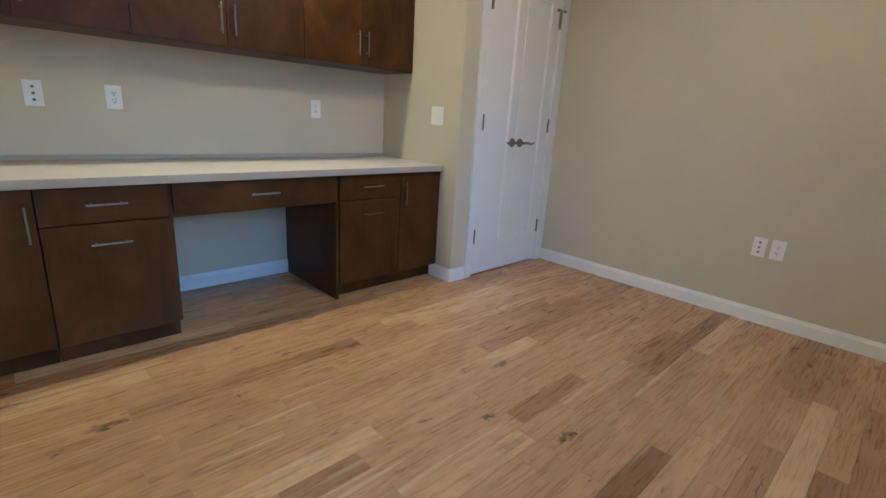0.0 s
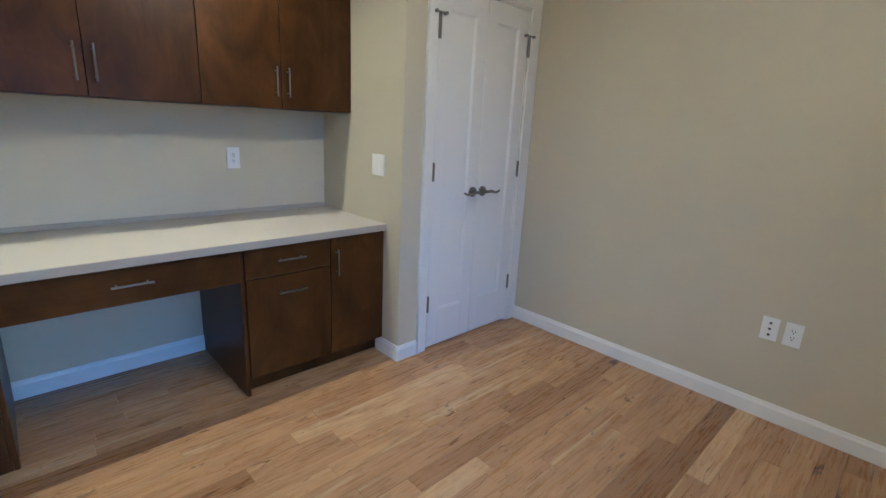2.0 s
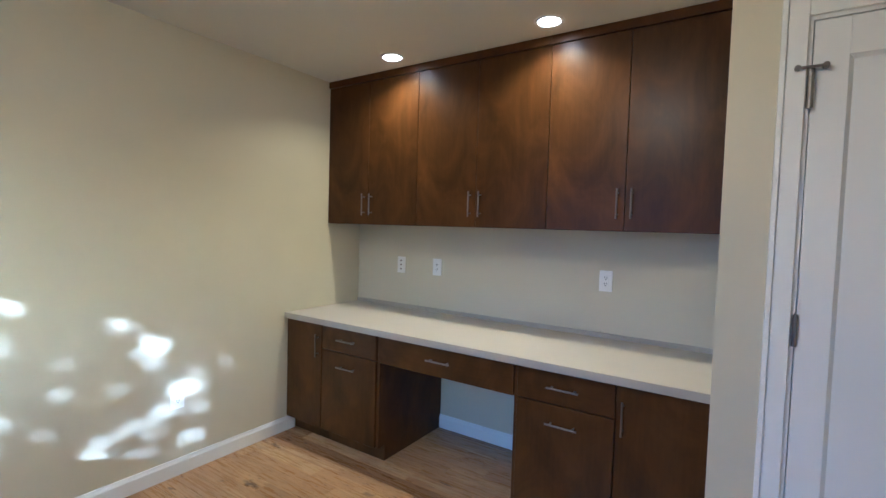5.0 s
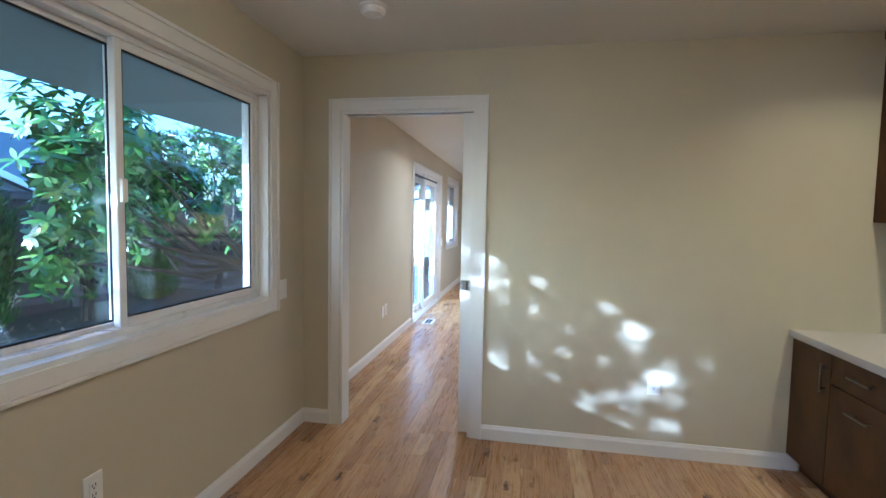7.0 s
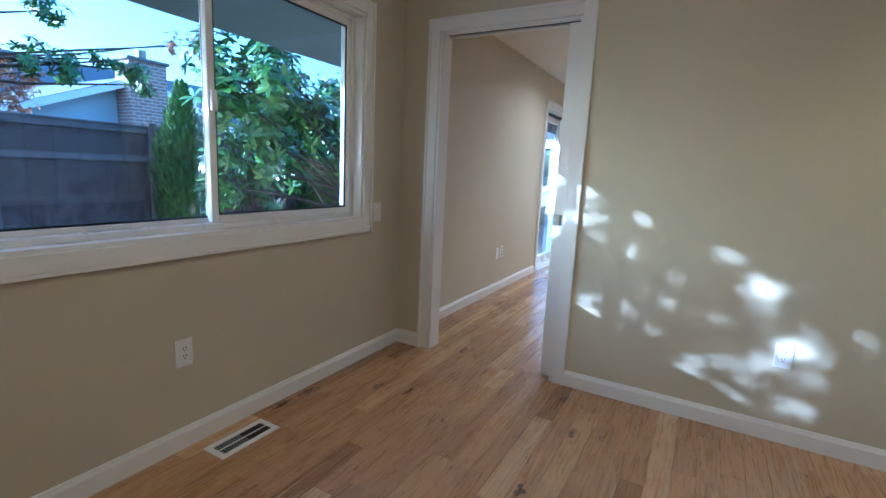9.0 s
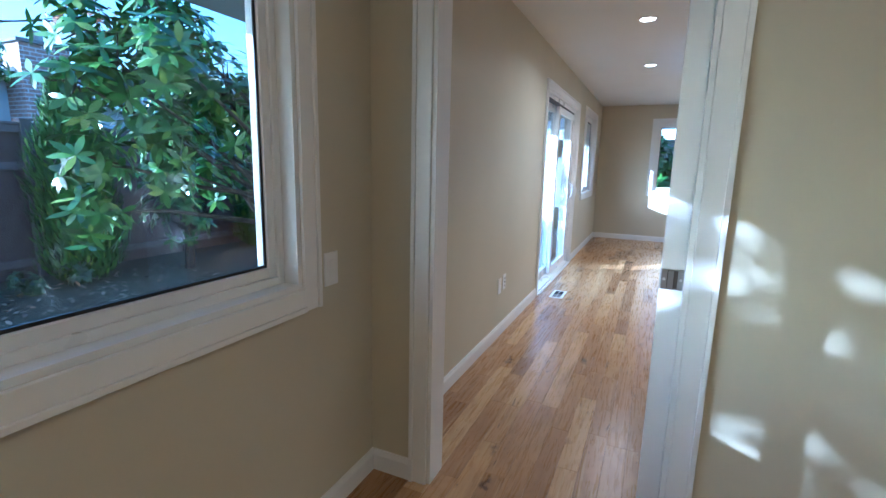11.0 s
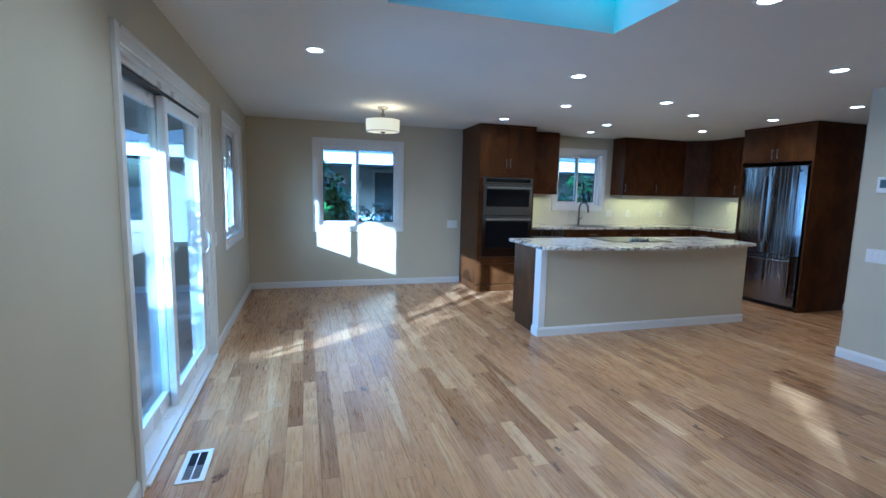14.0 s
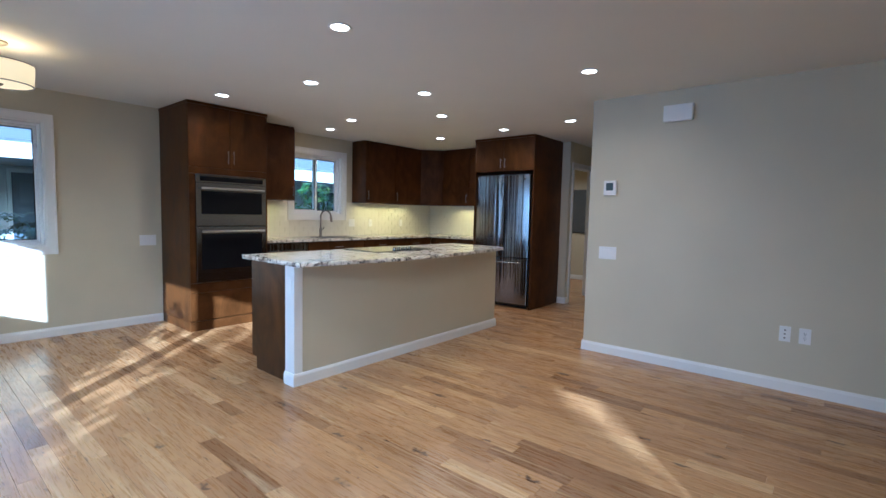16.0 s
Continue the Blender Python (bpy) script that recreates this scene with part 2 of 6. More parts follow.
def rod(bm, a, b, r, seg=12, r2=None):
    a, b = Vector(a), Vector(b)
    ax = (b - a).normalized()
    u = ax.orthogonal().normalized()
    w = ax.cross(u)
    rings = []
    for p, rr in ((a, r), (b, r if r2 is None else r2)):
        rings.append([bm.verts.new(p + rr * (math.cos(k * math.tau / seg) * u + math.sin(k * math.tau / seg) * w)) for k in range(seg)])
    for k in range(seg):
        bm.faces.new((rings[0][k], rings[0][(k + 1) % seg], rings[1][(k + 1) % seg], rings[1][k]))
    bm.faces.new(rings[0][::-1])
    bm.faces.new(rings[1])
    return bm


def tube(bm, pts, radii, seg=10):
    """A swept round tube through the points."""
    pts = [Vector(p) for p in pts]
    rings, u = [], None
    for i, p in enumerate(pts):
        d = (pts[min(i + 1, len(pts) - 1)] - pts[max(i - 1, 0)]).normalized()
        u = d.orthogonal().normalized() if u is None else (u - d * u.dot(d)).normalized()
        w = d.cross(u)
        rr = radii[i] if isinstance(radii, (list, tuple)) else radii
        rings.append([bm.verts.new(p + rr * (math.cos(k * math.tau / seg) * u + math.sin(k * math.tau / seg) * w)) for k in range(seg)])
    for a, b in zip(rings, rings[1:]):
        for k in range(seg):
            bm.faces.new((a[k], a[(k + 1) % seg], b[(k + 1) % seg], b[k]))
    bm.faces.new(rings[0][::-1])
    bm.faces.new(rings[-1])
    return bm


def lathe(bm, profile, centre, seg=28):
    """Turns (radius, height) pairs round the upright axis through centre."""
    rings = []
    for r, z in profile:
        rings.append([bm.verts.new((centre[0] + r * math.cos(k * math.tau / seg), centre[1] + r * math.sin(k * math.tau / seg), centre[2] + z)) for k in range(seg)])
    for a, b in zip(rings, rings[1:]):
        for k in range(seg):
            bm.faces.new((a[k], a[(k + 1) % seg], b[(k + 1) % seg], b[k]))
    return bm


def extrude_poly(bm, pts, z0, z1):
    lo = [bm.verts.new((x, y, z0)) for x, y in pts]
    hi = [bm.verts.new((x, y, z1)) for x, y in pts]
    bm.faces.new(lo[::-1])
    bm.faces.new(hi)
    n = len(pts)
    for i in range(n):
        bm.faces.new((lo[i], lo[(i + 1) % n], hi[(i + 1) % n], hi[i]))
    return bm


def obj(name, bm, material, at=(0, 0, 0), smooth=False):
    bmesh.ops.recalc_face_normals(bm, faces=list(bm.faces))
    me = bpy.data.meshes.new(name)
    if any(at):
        bmesh.ops.translate(bm, verts=list(bm.verts), vec=-Vector(at))
    bm.to_mesh(me)
    bm.free()
    me.materials.append(material)
    if smooth:
        me.shade_smooth()
        me.set_sharp_from_angle(angle=radians(35))
    ob = new(name, me)
    ob.location = at
    return ob


def thing(name, at, label, category, group="", kind=""):
    e = new(name)
    e.location = at
    e.empty_display_size = 0.1
    return tagged(e, label, category, group, kind)


def root_place(p):
    while p.parent:
        p = p.parent
    return Vector(p.location)


def part(name, bm, material, parent, label="", smooth=False):
    """One mesh object under a thing or under a part; its points are given in the world."""
    bmesh.ops.recalc_face_normals(bm, faces=list(bm.faces))
    base = root_place(parent)
    bmesh.ops.translate(bm, verts=list(bm.verts), vec=-base)
    me = bpy.data.meshes.new(name)
    bm.to_mesh(me)
    bm.free()
    me.materials.append(material)
    if smooth:
        me.shade_smooth()
        me.set_sharp_from_angle(angle=radians(35))
    ob = new(name, me)
    ob.parent = parent
    return tagged(ob, label)


def structure(name, bm, material, label, category):
    return tagged(obj(name, bm, material), label, category, "", "structure")


def wall_pieces(axis, a0, a1, t0, t1, z0, z1, holes):
    """Boxes of a wall that runs along axis from a0 to a1, t0 to t1 thick, round its holes (a, b, low, high)."""
    out, last = [], a0
    for a, b, low, high in sorted(holes):
        spans = [(last, a, z0, z1)]
        if low > z0:
            spans.append((a, b, z0, low))
        if high < z1:
            spans.append((a, b, high, z1))
        out += spans
        last = b
    out.append((last, a1, z0, z1))
    res = []
    for a, b, l, h in out:
        if b - a > 1e-4:
            res.append((a, b, t0, t1, l, h) if axis == "x" else (t0, t1, a, b, l, h))
    return res


def wall(name, axis, a0, a1, t0, t1, holes=(), z0=-0.02, z1=2.46, label="greige painted plaster wall", material=None):
    return structure(name, boxes(*wall_pieces(axis, a0, a1, t0, t1, z0, z1, holes)), material or M_WALL, label, "wall")


CEIL = 2.405

# ---- the large structure ----
NORTH = 7.668
EASTK = 7.73
OFF_S = -3.56
DESK_W = 3.60
CLOSET_X = 2.78
PIER_Y = -2.467
GREAT_S = 0.12
TH_X = 5.50

wall("wall_west", "y", -3.68, 7.83, -0.16, 0.0, [(-2.40, -0.405, 0.895, 2.07), (3.05, 4.92, -0.02, 2.04), (5.655, 6.885, 0.895, 2.095)])
wall("wall_between_rooms", "x", 0.0, 5.62, 0.0, 0.12, [(0.26, 1.13, -0.02, 2.055)])
wall("wall_office_south", "x", 0.0, 3.72, -3.68, OFF_S)
wall("wall_office_east", "y", OFF_S, 0.0, DESK_W, 3.72)
wall("wall_closet", "y", OFF_S, PIER_Y, CLOSET_X, CLOSET_X + 0.1, [(-3.465, -2.675, -0.02, 2.085)])
wall("wall_pier", "x", CLOSET_X + 0.1, DESK_W, PIER_Y - 0.1, PIER_Y)
wall("wall_north", "x", 0.0, 10.5, NORTH, 7.83, [(0.942, 2.125, 0.895, 2.095), (4.805, 5.675, 1.245, 2.135)])
wall("wall_kitchen_east", "y", 4.93, NORTH, EASTK, EASTK + 0.12)
wall("wall_hall_north", "x", 7.60, 10.4, 4.81, 4.93, [(7.74, 8.54, -0.02, 2.05)])
wall("wall_thermostat", "y", 0.12, 3.62, TH_X, TH_X + 0.12)
wall("wall_hall_south", "x", TH_X + 0.12, 10.4, 3.5, 3.62)
wall("wall_hall_end", "y", 3.5, NORTH, 10.4, 10.5)

SKY_X0, SKY_X1, SKY_Y0, SKY_Y1 = 1.18, 2.55, 2.62, 3.20
structure("ceiling", boxes((-0.0, SKY_X0, -3.56, 7.668, CEIL, 2.5), (SKY_X1, 10.4, -3.56, 7.668, CEIL, 2.5),
                           (SKY_X0, SKY_X1, -3.56, SKY_Y0, CEIL, 2.5), (SKY_X0, SKY_X1, SKY_Y1, 7.668, CEIL, 2.5)),
          M_CEIL, "flat white painted ceiling with recessed lamps", "ceiling")
structure("skylight_shaft", boxes((SKY_X0 - 0.05, SKY_X0, SKY_Y0 - 0.05, SKY_Y1 + 0.05, 2.5, 3.0), (SKY_X1, SKY_X1 + 0.05, SKY_Y0 - 0.05, SKY_Y1 + 0.05, 2.5, 3.0),
                                  (SKY_X0, SKY_X1, SKY_Y0 - 0.05, SKY_Y0, 2.5, 3.0), (SKY_X0, SKY_X1, SKY_Y1, SKY_Y1 + 0.05, 2.5, 3.0)),
          M_CEIL, "white painted shaft of the skylight", "skylight")
# the cyan of the sky's light is put into the glass tint
M_SKYG = glass("skylight_sky_tint", (0.05, 1.0, 1.0))
sg = structure("skylight_pane", boxes((SKY_X0 - 0.05, SKY_X1 + 0.05, SKY_Y0 - 0.05, SKY_Y1 + 0.05, 3.0, 3.012)), M_SKYG, "skylight pane in the roof, the sky's blue-green put into its tint", "skylight")
sg.visible_shadow = False


def wedge(bm, pts, axis, a, b):
    """A prism: pts are (across, height) pairs, run from a to b along axis."""
    def at(c, h, s):
        return (c, s, h) if axis == "y" else (s, c, h)
    lo = [bm.verts.new(at(c, h, a)) for c, h in pts]
    hi = [bm.verts.new(at(c, h, b)) for c, h in pts]
    bm.faces.new(lo)
    bm.faces.new(hi[::-1])
    for i in range(len(pts)):
        j = (i + 1) % len(pts)
        bm.faces.new((lo[i], hi[i], hi[j], lo[j]))
    return bm


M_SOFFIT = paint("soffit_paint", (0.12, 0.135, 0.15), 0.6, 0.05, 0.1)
M_ROOF = paint("roof_felt", (0.16, 0.16, 0.17), 0.9, 0.1, 0.2)
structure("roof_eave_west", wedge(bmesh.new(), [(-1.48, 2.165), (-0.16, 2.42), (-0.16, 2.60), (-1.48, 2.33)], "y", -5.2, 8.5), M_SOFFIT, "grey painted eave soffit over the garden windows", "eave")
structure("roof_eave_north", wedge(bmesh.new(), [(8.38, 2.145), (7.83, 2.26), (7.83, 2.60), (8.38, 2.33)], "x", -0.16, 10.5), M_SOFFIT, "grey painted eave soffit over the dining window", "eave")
structure("roof", boxes((-0.16, SKY_X0 - 0.05, -3.68, 7.83, 2.5, 2.62), (SKY_X1 + 0.05, 10.5, -3.68, 7.83, 2.5, 2.62),
                        (SKY_X0 - 0.05, SKY_X1 + 0.05, -3.68, SKY_Y0 - 0.05, 2.5, 2.62), (SKY_X0 - 0.05, SKY_X1 + 0.05, SKY_Y1 + 0.05, 7.83, 2.5, 2.62)), M_ROOF, "dark felt roof with one skylight", "roof")
floor = structure("floor", boxes((-0.16, 10.5, -3.68, 7.83, -0.3, -0.014)), M_SUB, "strip floor of oiled hardwood boards", "floor")


# ---- trim ----
def baseboard(axis, a, b, plane, side, h=0.092, t=0.014):
    """A board along axis on the wall face at plane; side is the way out from the wall."""
    prof = [(plane, 0.0), (plane + side * t, 0.0), (plane + side * t, h - 0.022), (plane + side * t * 0.62, h - 0.010), (plane + side * t * 0.45, h), (plane, h)]
    tagged(obj("baseboard", wedge(bmesh.new(), prof, axis, a, b), M_TRIM), "white painted baseboard along the wall", "baseboard", "baseboards", "structure")


baseboard("y", OFF_S, 0.0, 0.0, 1)
baseboard("x", 0.014, 0.186, 0.0, -1)
baseboard("x", 1.206, 2.99, 0.0, -1)
baseboard("x", 0.014, 2.766, OFF_S, 1)
baseboard("y", -2.605, PIER_Y + 0.014, CLOSET_X, -1)
baseboard("x", CLOSET_X, 2.985, PIER_Y, 1)
baseboard("y", -1.655, -0.805, DESK_W, -1)
baseboard("y", 0.12, 2.973, 0.0, 1)
baseboard("y", 4.998, NORTH, 0.0, 1)
baseboard("x", 0.014, 3.13, NORTH, -1)
baseboard("y", 0.12, 3.634, TH_X, -1)
baseboard("x", TH_X, 10.4, 3.62, 1)
baseboard("y", 4.796, 4.93, 7.60, -1)
baseboard("x", 7.60, 7.679, 4.81, -1)
baseboard("y", 4.93, NORTH, 10.4, -1)
baseboard("x", 1.206, TH_X, 0.12, 1)


def casing_boards(parent, place, a0, a1, z0, z1, w, sill):
    """Flat casing boards round an opening, each with a raised band at its outer edge."""
    e = w - 0.016
    low = z0 - w if sill else z0
    runs = [[(a0 - e, a0, 0, 0.013, low, z1 + w), (a0 - w, a0 - e, 0, 0.021, low, z1 + w)],
            [(a1, a1 + e, 0, 0.013, low, z1 + w), (a1 + e, a1 + w, 0, 0.021, low, z1 + w)],
            [(a0, a1, 0, 0.013, z1, z1 + e), (a0, a1, 0, 0.0208, z1 + e, z1 + w)]]
    if sill:
        runs.append([(a0, a1, 0, 0.013, z0 - e, z0), (a0, a1, 0, 0.0208, z0 - w, z0 - e)])
    for r in runs:
        part("casing_board", boxes(*[place(b) for b in r], r=0.0015), M_TRIM, parent, "white painted casing")


def west(b):
    """Along, depth into the room and height, on the west wall."""
    return (b[2], b[3], b[0], b[1], b[4], b[5])


def north(b):
    return (b[0], b[1], NORTH - b[3], NORTH - b[2], b[4], b[5])


def south(b):
    return (b[0], b[1], -b[3], -b[2], b[4], b[5])


def great_south(b):
    return (b[0], b[1], 0.12 + b[2], 0.12 + b[3], b[4], b[5])


def closet_face(b):
    return (CLOSET_X - b[3], CLOSET_X - b[2], b[0], b[1], b[4], b[5])


def hall_face(b):
    return (b[0], b[1], 4.81 - b[3], 4.81 - b[2], b[4], b[5])


def centre(place, a0, a1, z):
    d = place((a0, a1, 0, 0, z, z))
    return ((d[0] + d[1]) / 2, (d[2] + d[3]) / 2, z)


def sliding_window(name, place, a0, a1, z0, z1, meet, front, label):
    """A white vinyl slider: casing, lined reveal, outer frame, two sashes, panes and a latch. front: 1 if the sash past the meeting rail is the inner one."""
    w = thing(name, centre(place, a0, a1, z0), label, "window", "", "structure")
    casing_boards(w, place, a0, a1, z0, z1, 0.075, True)
    r = 0.018
    part("reveal", boxes(*[place(b) for b in ((a0, a0 + r, -0.07, 0, z0, z1), (a1 - r, a1, -0.07, 0, z0, z1), (a0 + r, a1 - r, -0.07, 0, z1 - r, z1), (a0 + r, a1 - r, -0.07, 0, z0, z0 + r))]), M_TRIM, w)
    f = 0.026
    part("window_frame", boxes(*[place(b) for b in ((a0 + r, a0 + r + f, -0.145, -0.055, z0 + r, z1 - r), (a1 - r - f, a1 - r, -0.145, -0.055, z0 + r, z1 - r),
                                                     (a0 + r + f, a1 - r - f, -0.145, -0.055, z1 - r - f, z1 - r), (a0 + r + f, a1 - r - f, -0.145, -0.055, z0 + r, z0 + r + f))], r=0.002), M_VINYL, w)
    u0, u1, l, h = a0 + r + f, a1 - r - f, z0 + r + f, z1 - r - f
    for k, (b0, b1) in enumerate(((u0, meet + 0.02), (meet - 0.02, u1))):
        inner = k == front
        s = 0.034 if inner else 0.020
        d0, d1 = (-0.095, -0.062) if inner else (-0.135, -0.102)
        sash = part("sash", boxes(*[place(b) for b in ((b0, b0 + s, d0, d1, l, h), (b1 - s, b1, d0, d1, l, h), (b0 + s, b1 - s, d0, d1, h - s, h), (b0 + s, b1 - s, d0, d1, l, l + s))], r=0.003), M_VINYL, w)
        g = part("pane", boxes(place((b0 + s - 0.004, b1 - s + 0.004, (d0 + d1) / 2 - 0.003, (d0 + d1) / 2 + 0.003, l + s - 0.004, h - s + 0.004))), M_GLASS, sash, "clear window glass")
        g.visible_shadow = False
        gask = part("gasket", boxes(*[place(b) for b in ((b0 + s, b0 + s + 0.009, d1 - 0.012, d1 - 0.008, l + s, h - s), (b1 - s - 0.009, b1 - s, d1 - 0.012, d1 - 0.008, l + s, h - s),
                                                           (b0 + s + 0.009, b1 - s - 0.009, d1 - 0.012, d1 - 0.008, l + s, l + s + 0.009), (b0 + s + 0.009, b1 - s - 0.009, d1 - 0.012, d1 - 0.008, h - s - 0.009, h - s))]), M_BLACK, sash, "thin black glazing gasket")
    zc = (z0 + z1) / 2 - 0.02
    part("latch", boxes(place((meet - 0.013, meet + 0.013, -0.062, -0.046, zc - 0.045, zc + 0.045)), r=0.006, seg=2), M_VINYL, w, "small white sash latch")
    return w


sliding_window("window_office", west, -2.40, -0.405, 0.895, 2.07, -1.33, 1, "wide white sliding window onto the garden")
sliding_window("window_side", west, 5.655, 6.885, 0.895, 2.095, 6.30, 1, "white sliding window beside the patio door")
sliding_window("window_dining", north, 0.942, 2.125, 0.895, 2.095, 1.517, 0, "white sliding window under the drum lamp")
sliding_window("window_kitchen", north, 4.805, 5.675, 1.245, 2.135, 5.24, 0, "small white sliding window over the sink")


def patio_door():
    a0, a1, z1 = 3.05, 4.92, 2.04
    w = thing("door_patio", (0, (a0 + a1) / 2, 0), "white vinyl sliding glass patio door, closed", "door", "", "structure")
    casing_boards(w, west, a0, a1, 0.0, z1, 0.075, False)
    r = 0.015
    part("reveal", boxes(*[west(b) for b in ((a0, a0 + r, -0.04, 0, 0, z1), (a1 - r, a1, -0.04, 0, 0, z1), (a0 + r, a1 - r, -0.04, 0, z1 - r, z1))]), M_TRIM, w)
    f = 0.032
    part("door_frame", boxes(*[west(b) for b in ((a0 + r, a0 + r + f, -0.16, -0.03, 0, z1 - r), (a1 - r - f, a1 - r, -0.16, -0.03, 0, z1 - r), (a0 + r + f, a1 - r - f, -0.16, -0.03, z1 - r - f, z1 - r),
                                                  (a0 + r + f, a1 - r - f, -0.16, 0.0, -0.01, 0.028))], r=0.002), M_VINYL, w)
    part("threshold", boxes(west((a0, a1, 0.0005, 0.03, 0.0, 0.014)), r=0.003), M_VINYL, w, "white sill strip")
    part("track_gap", boxes(west((a0 + r + f, a1 - r - f, -0.1, -0.045, z1 - r - f - 0.018, z1 - r - f - 0.001))), M_BLACK, w, "dark head track")
    u0, u1, l, h = a0 + r + f, a1 - r - f, 0.03, z1 - r - f - 0.02
    s = 0.075
    for b0, b1, d0, d1 in ((u0, 3.99, -0.14, -0.098), (3.90, u1, -0.088, -0.046)):
        p = part("door_panel", boxes(*[west(b) for b in ((b0, b0 + s, d0, d1, l, h), (b1 - s, b1, d0, d1, l, h), (b0 + s, b1 - s, d0, d1, h - s, h), (b0 + s, b1 - s, d0, d1, l, l + s + 0.02))], r=0.004), M_VINYL, w)
        g = part("pane", boxes(west((b0 + s - 0.004, b1 - s + 0.004, (d0 + d1) / 2 - 0.003, (d0 + d1) / 2 + 0.003, l + s + 0.016, h - s + 0.004))), M_GLASS, p, "clear door glass")
        g.visible_shadow = False
    hy = u1 - 0.04
    bm = bmesh.new()
    tube(bm, [(-0.046, hy, 0.90), (-0.012, hy, 0.915), (0.004, hy, 0.95), (0.006, hy, 1.0), (0.004, hy, 1.05), (-0.012, hy, 1.085), (-0.046, hy, 1.10)], 0.010, 10)
    part("handle", bm, M_VINYL, w, "white pull handle", True)
    part("latch_plate", boxes(west((u1 - 0.06, u1 - 0.02, -0.046, -0.041, 0.88, 1.12)), r=0.002), M_VINYL, w)


patio_door()


M_LATCH = metal("satin_nickel_plate", (0.50, 0.50, 0.48), 0.3, (1, 1, 8))


def pull_lip(x, y, z0, z1):
    """A small rounded upright lip."""
    return boxes((x - 0.009, x + 0.007, y - 0.005, y, z0, z1), r=0.0022, seg=2)


def doorway_trim():
    a0, a1, z1 = 0.26, 1.13, 2.055
    w = thing("door_office", (0.695, 0.06, 0), "white pocket door slid back into the wall, doorway with painted casing", "door", "", "structure")
    casing_boards(w, south, a0, a1, 0, z1, 0.075, False)
    casing_boards(w, great_south, a0, a1, 0, z1, 0.075, False)
    part("jamb", boxes((a0, a0 + 0.016, 0, 0.12, 0, z1), r=0.001), M_TRIM, w)
    part("jamb", boxes((a1 - 0.016, a1, 0, 0.036, 0, z1), (a1 - 0.016, a1, 0.084, 0.12, 0, z1), r=0.001), M_TRIM, w)
    part("head_jamb", boxes((a0 + 0.016, a1 - 0.016, 0, 0.036, z1 - 0.016, z1), (a0 + 0.016, a1 - 0.016, 0.084, 0.12, z1 - 0.016, z1), r=0.001), M_TRIM, w)
    part("track", boxes((a0 + 0.016, a1 - 0.016, 0.038, 0.082, z1 - 0.008, z1 - 0.001)), M_BLACK, w, "dark pocket door track")
    e0, f0, f1 = a1 - 0.082, 0.0385, 0.0815
    leaf = part("door_leaf", boxes((e0, a1 - 0.001, f0, f1, 0.012, z1 - 0.020), r=0.0015), M_DOOR, w, "leading edge of the white pocket door")
    z0, zt = 0.931, 0.996
    cx, cz = e0 + 0.034, 0.9635
    latch = part("latch", boxes((e0 + 0.002, e0 + 0.066, f0 - 0.002, f0 + 0.001, z0, zt), (e0 - 0.0015, e0 + 0.001, f0, f1, z0, zt), r=0.0008), M_LATCH, leaf, "square satin nickel pull plate wrapped round the door edge")
    part("pull_recess", boxes((cx - 0.015, cx + 0.015, f0 - 0.0032, f0 - 0.0021, z0 + 0.004, zt - 0.004), r=0.0004), M_DARKM, latch)
    part("pull_lip", pull_lip(cx - 0.004, f0 - 0.0022, z0 + 0.005, zt - 0.005), M_LATCH, latch, "", True)
    for sx in (-0.024, 0.024):
        part("screw", rod(bmesh.new(), (cx + sx, f0 - 0.0042, cz), (cx + sx, f0 - 0.0018, cz), 0.0042, 12), M_VINYL, latch)


doorway_trim()


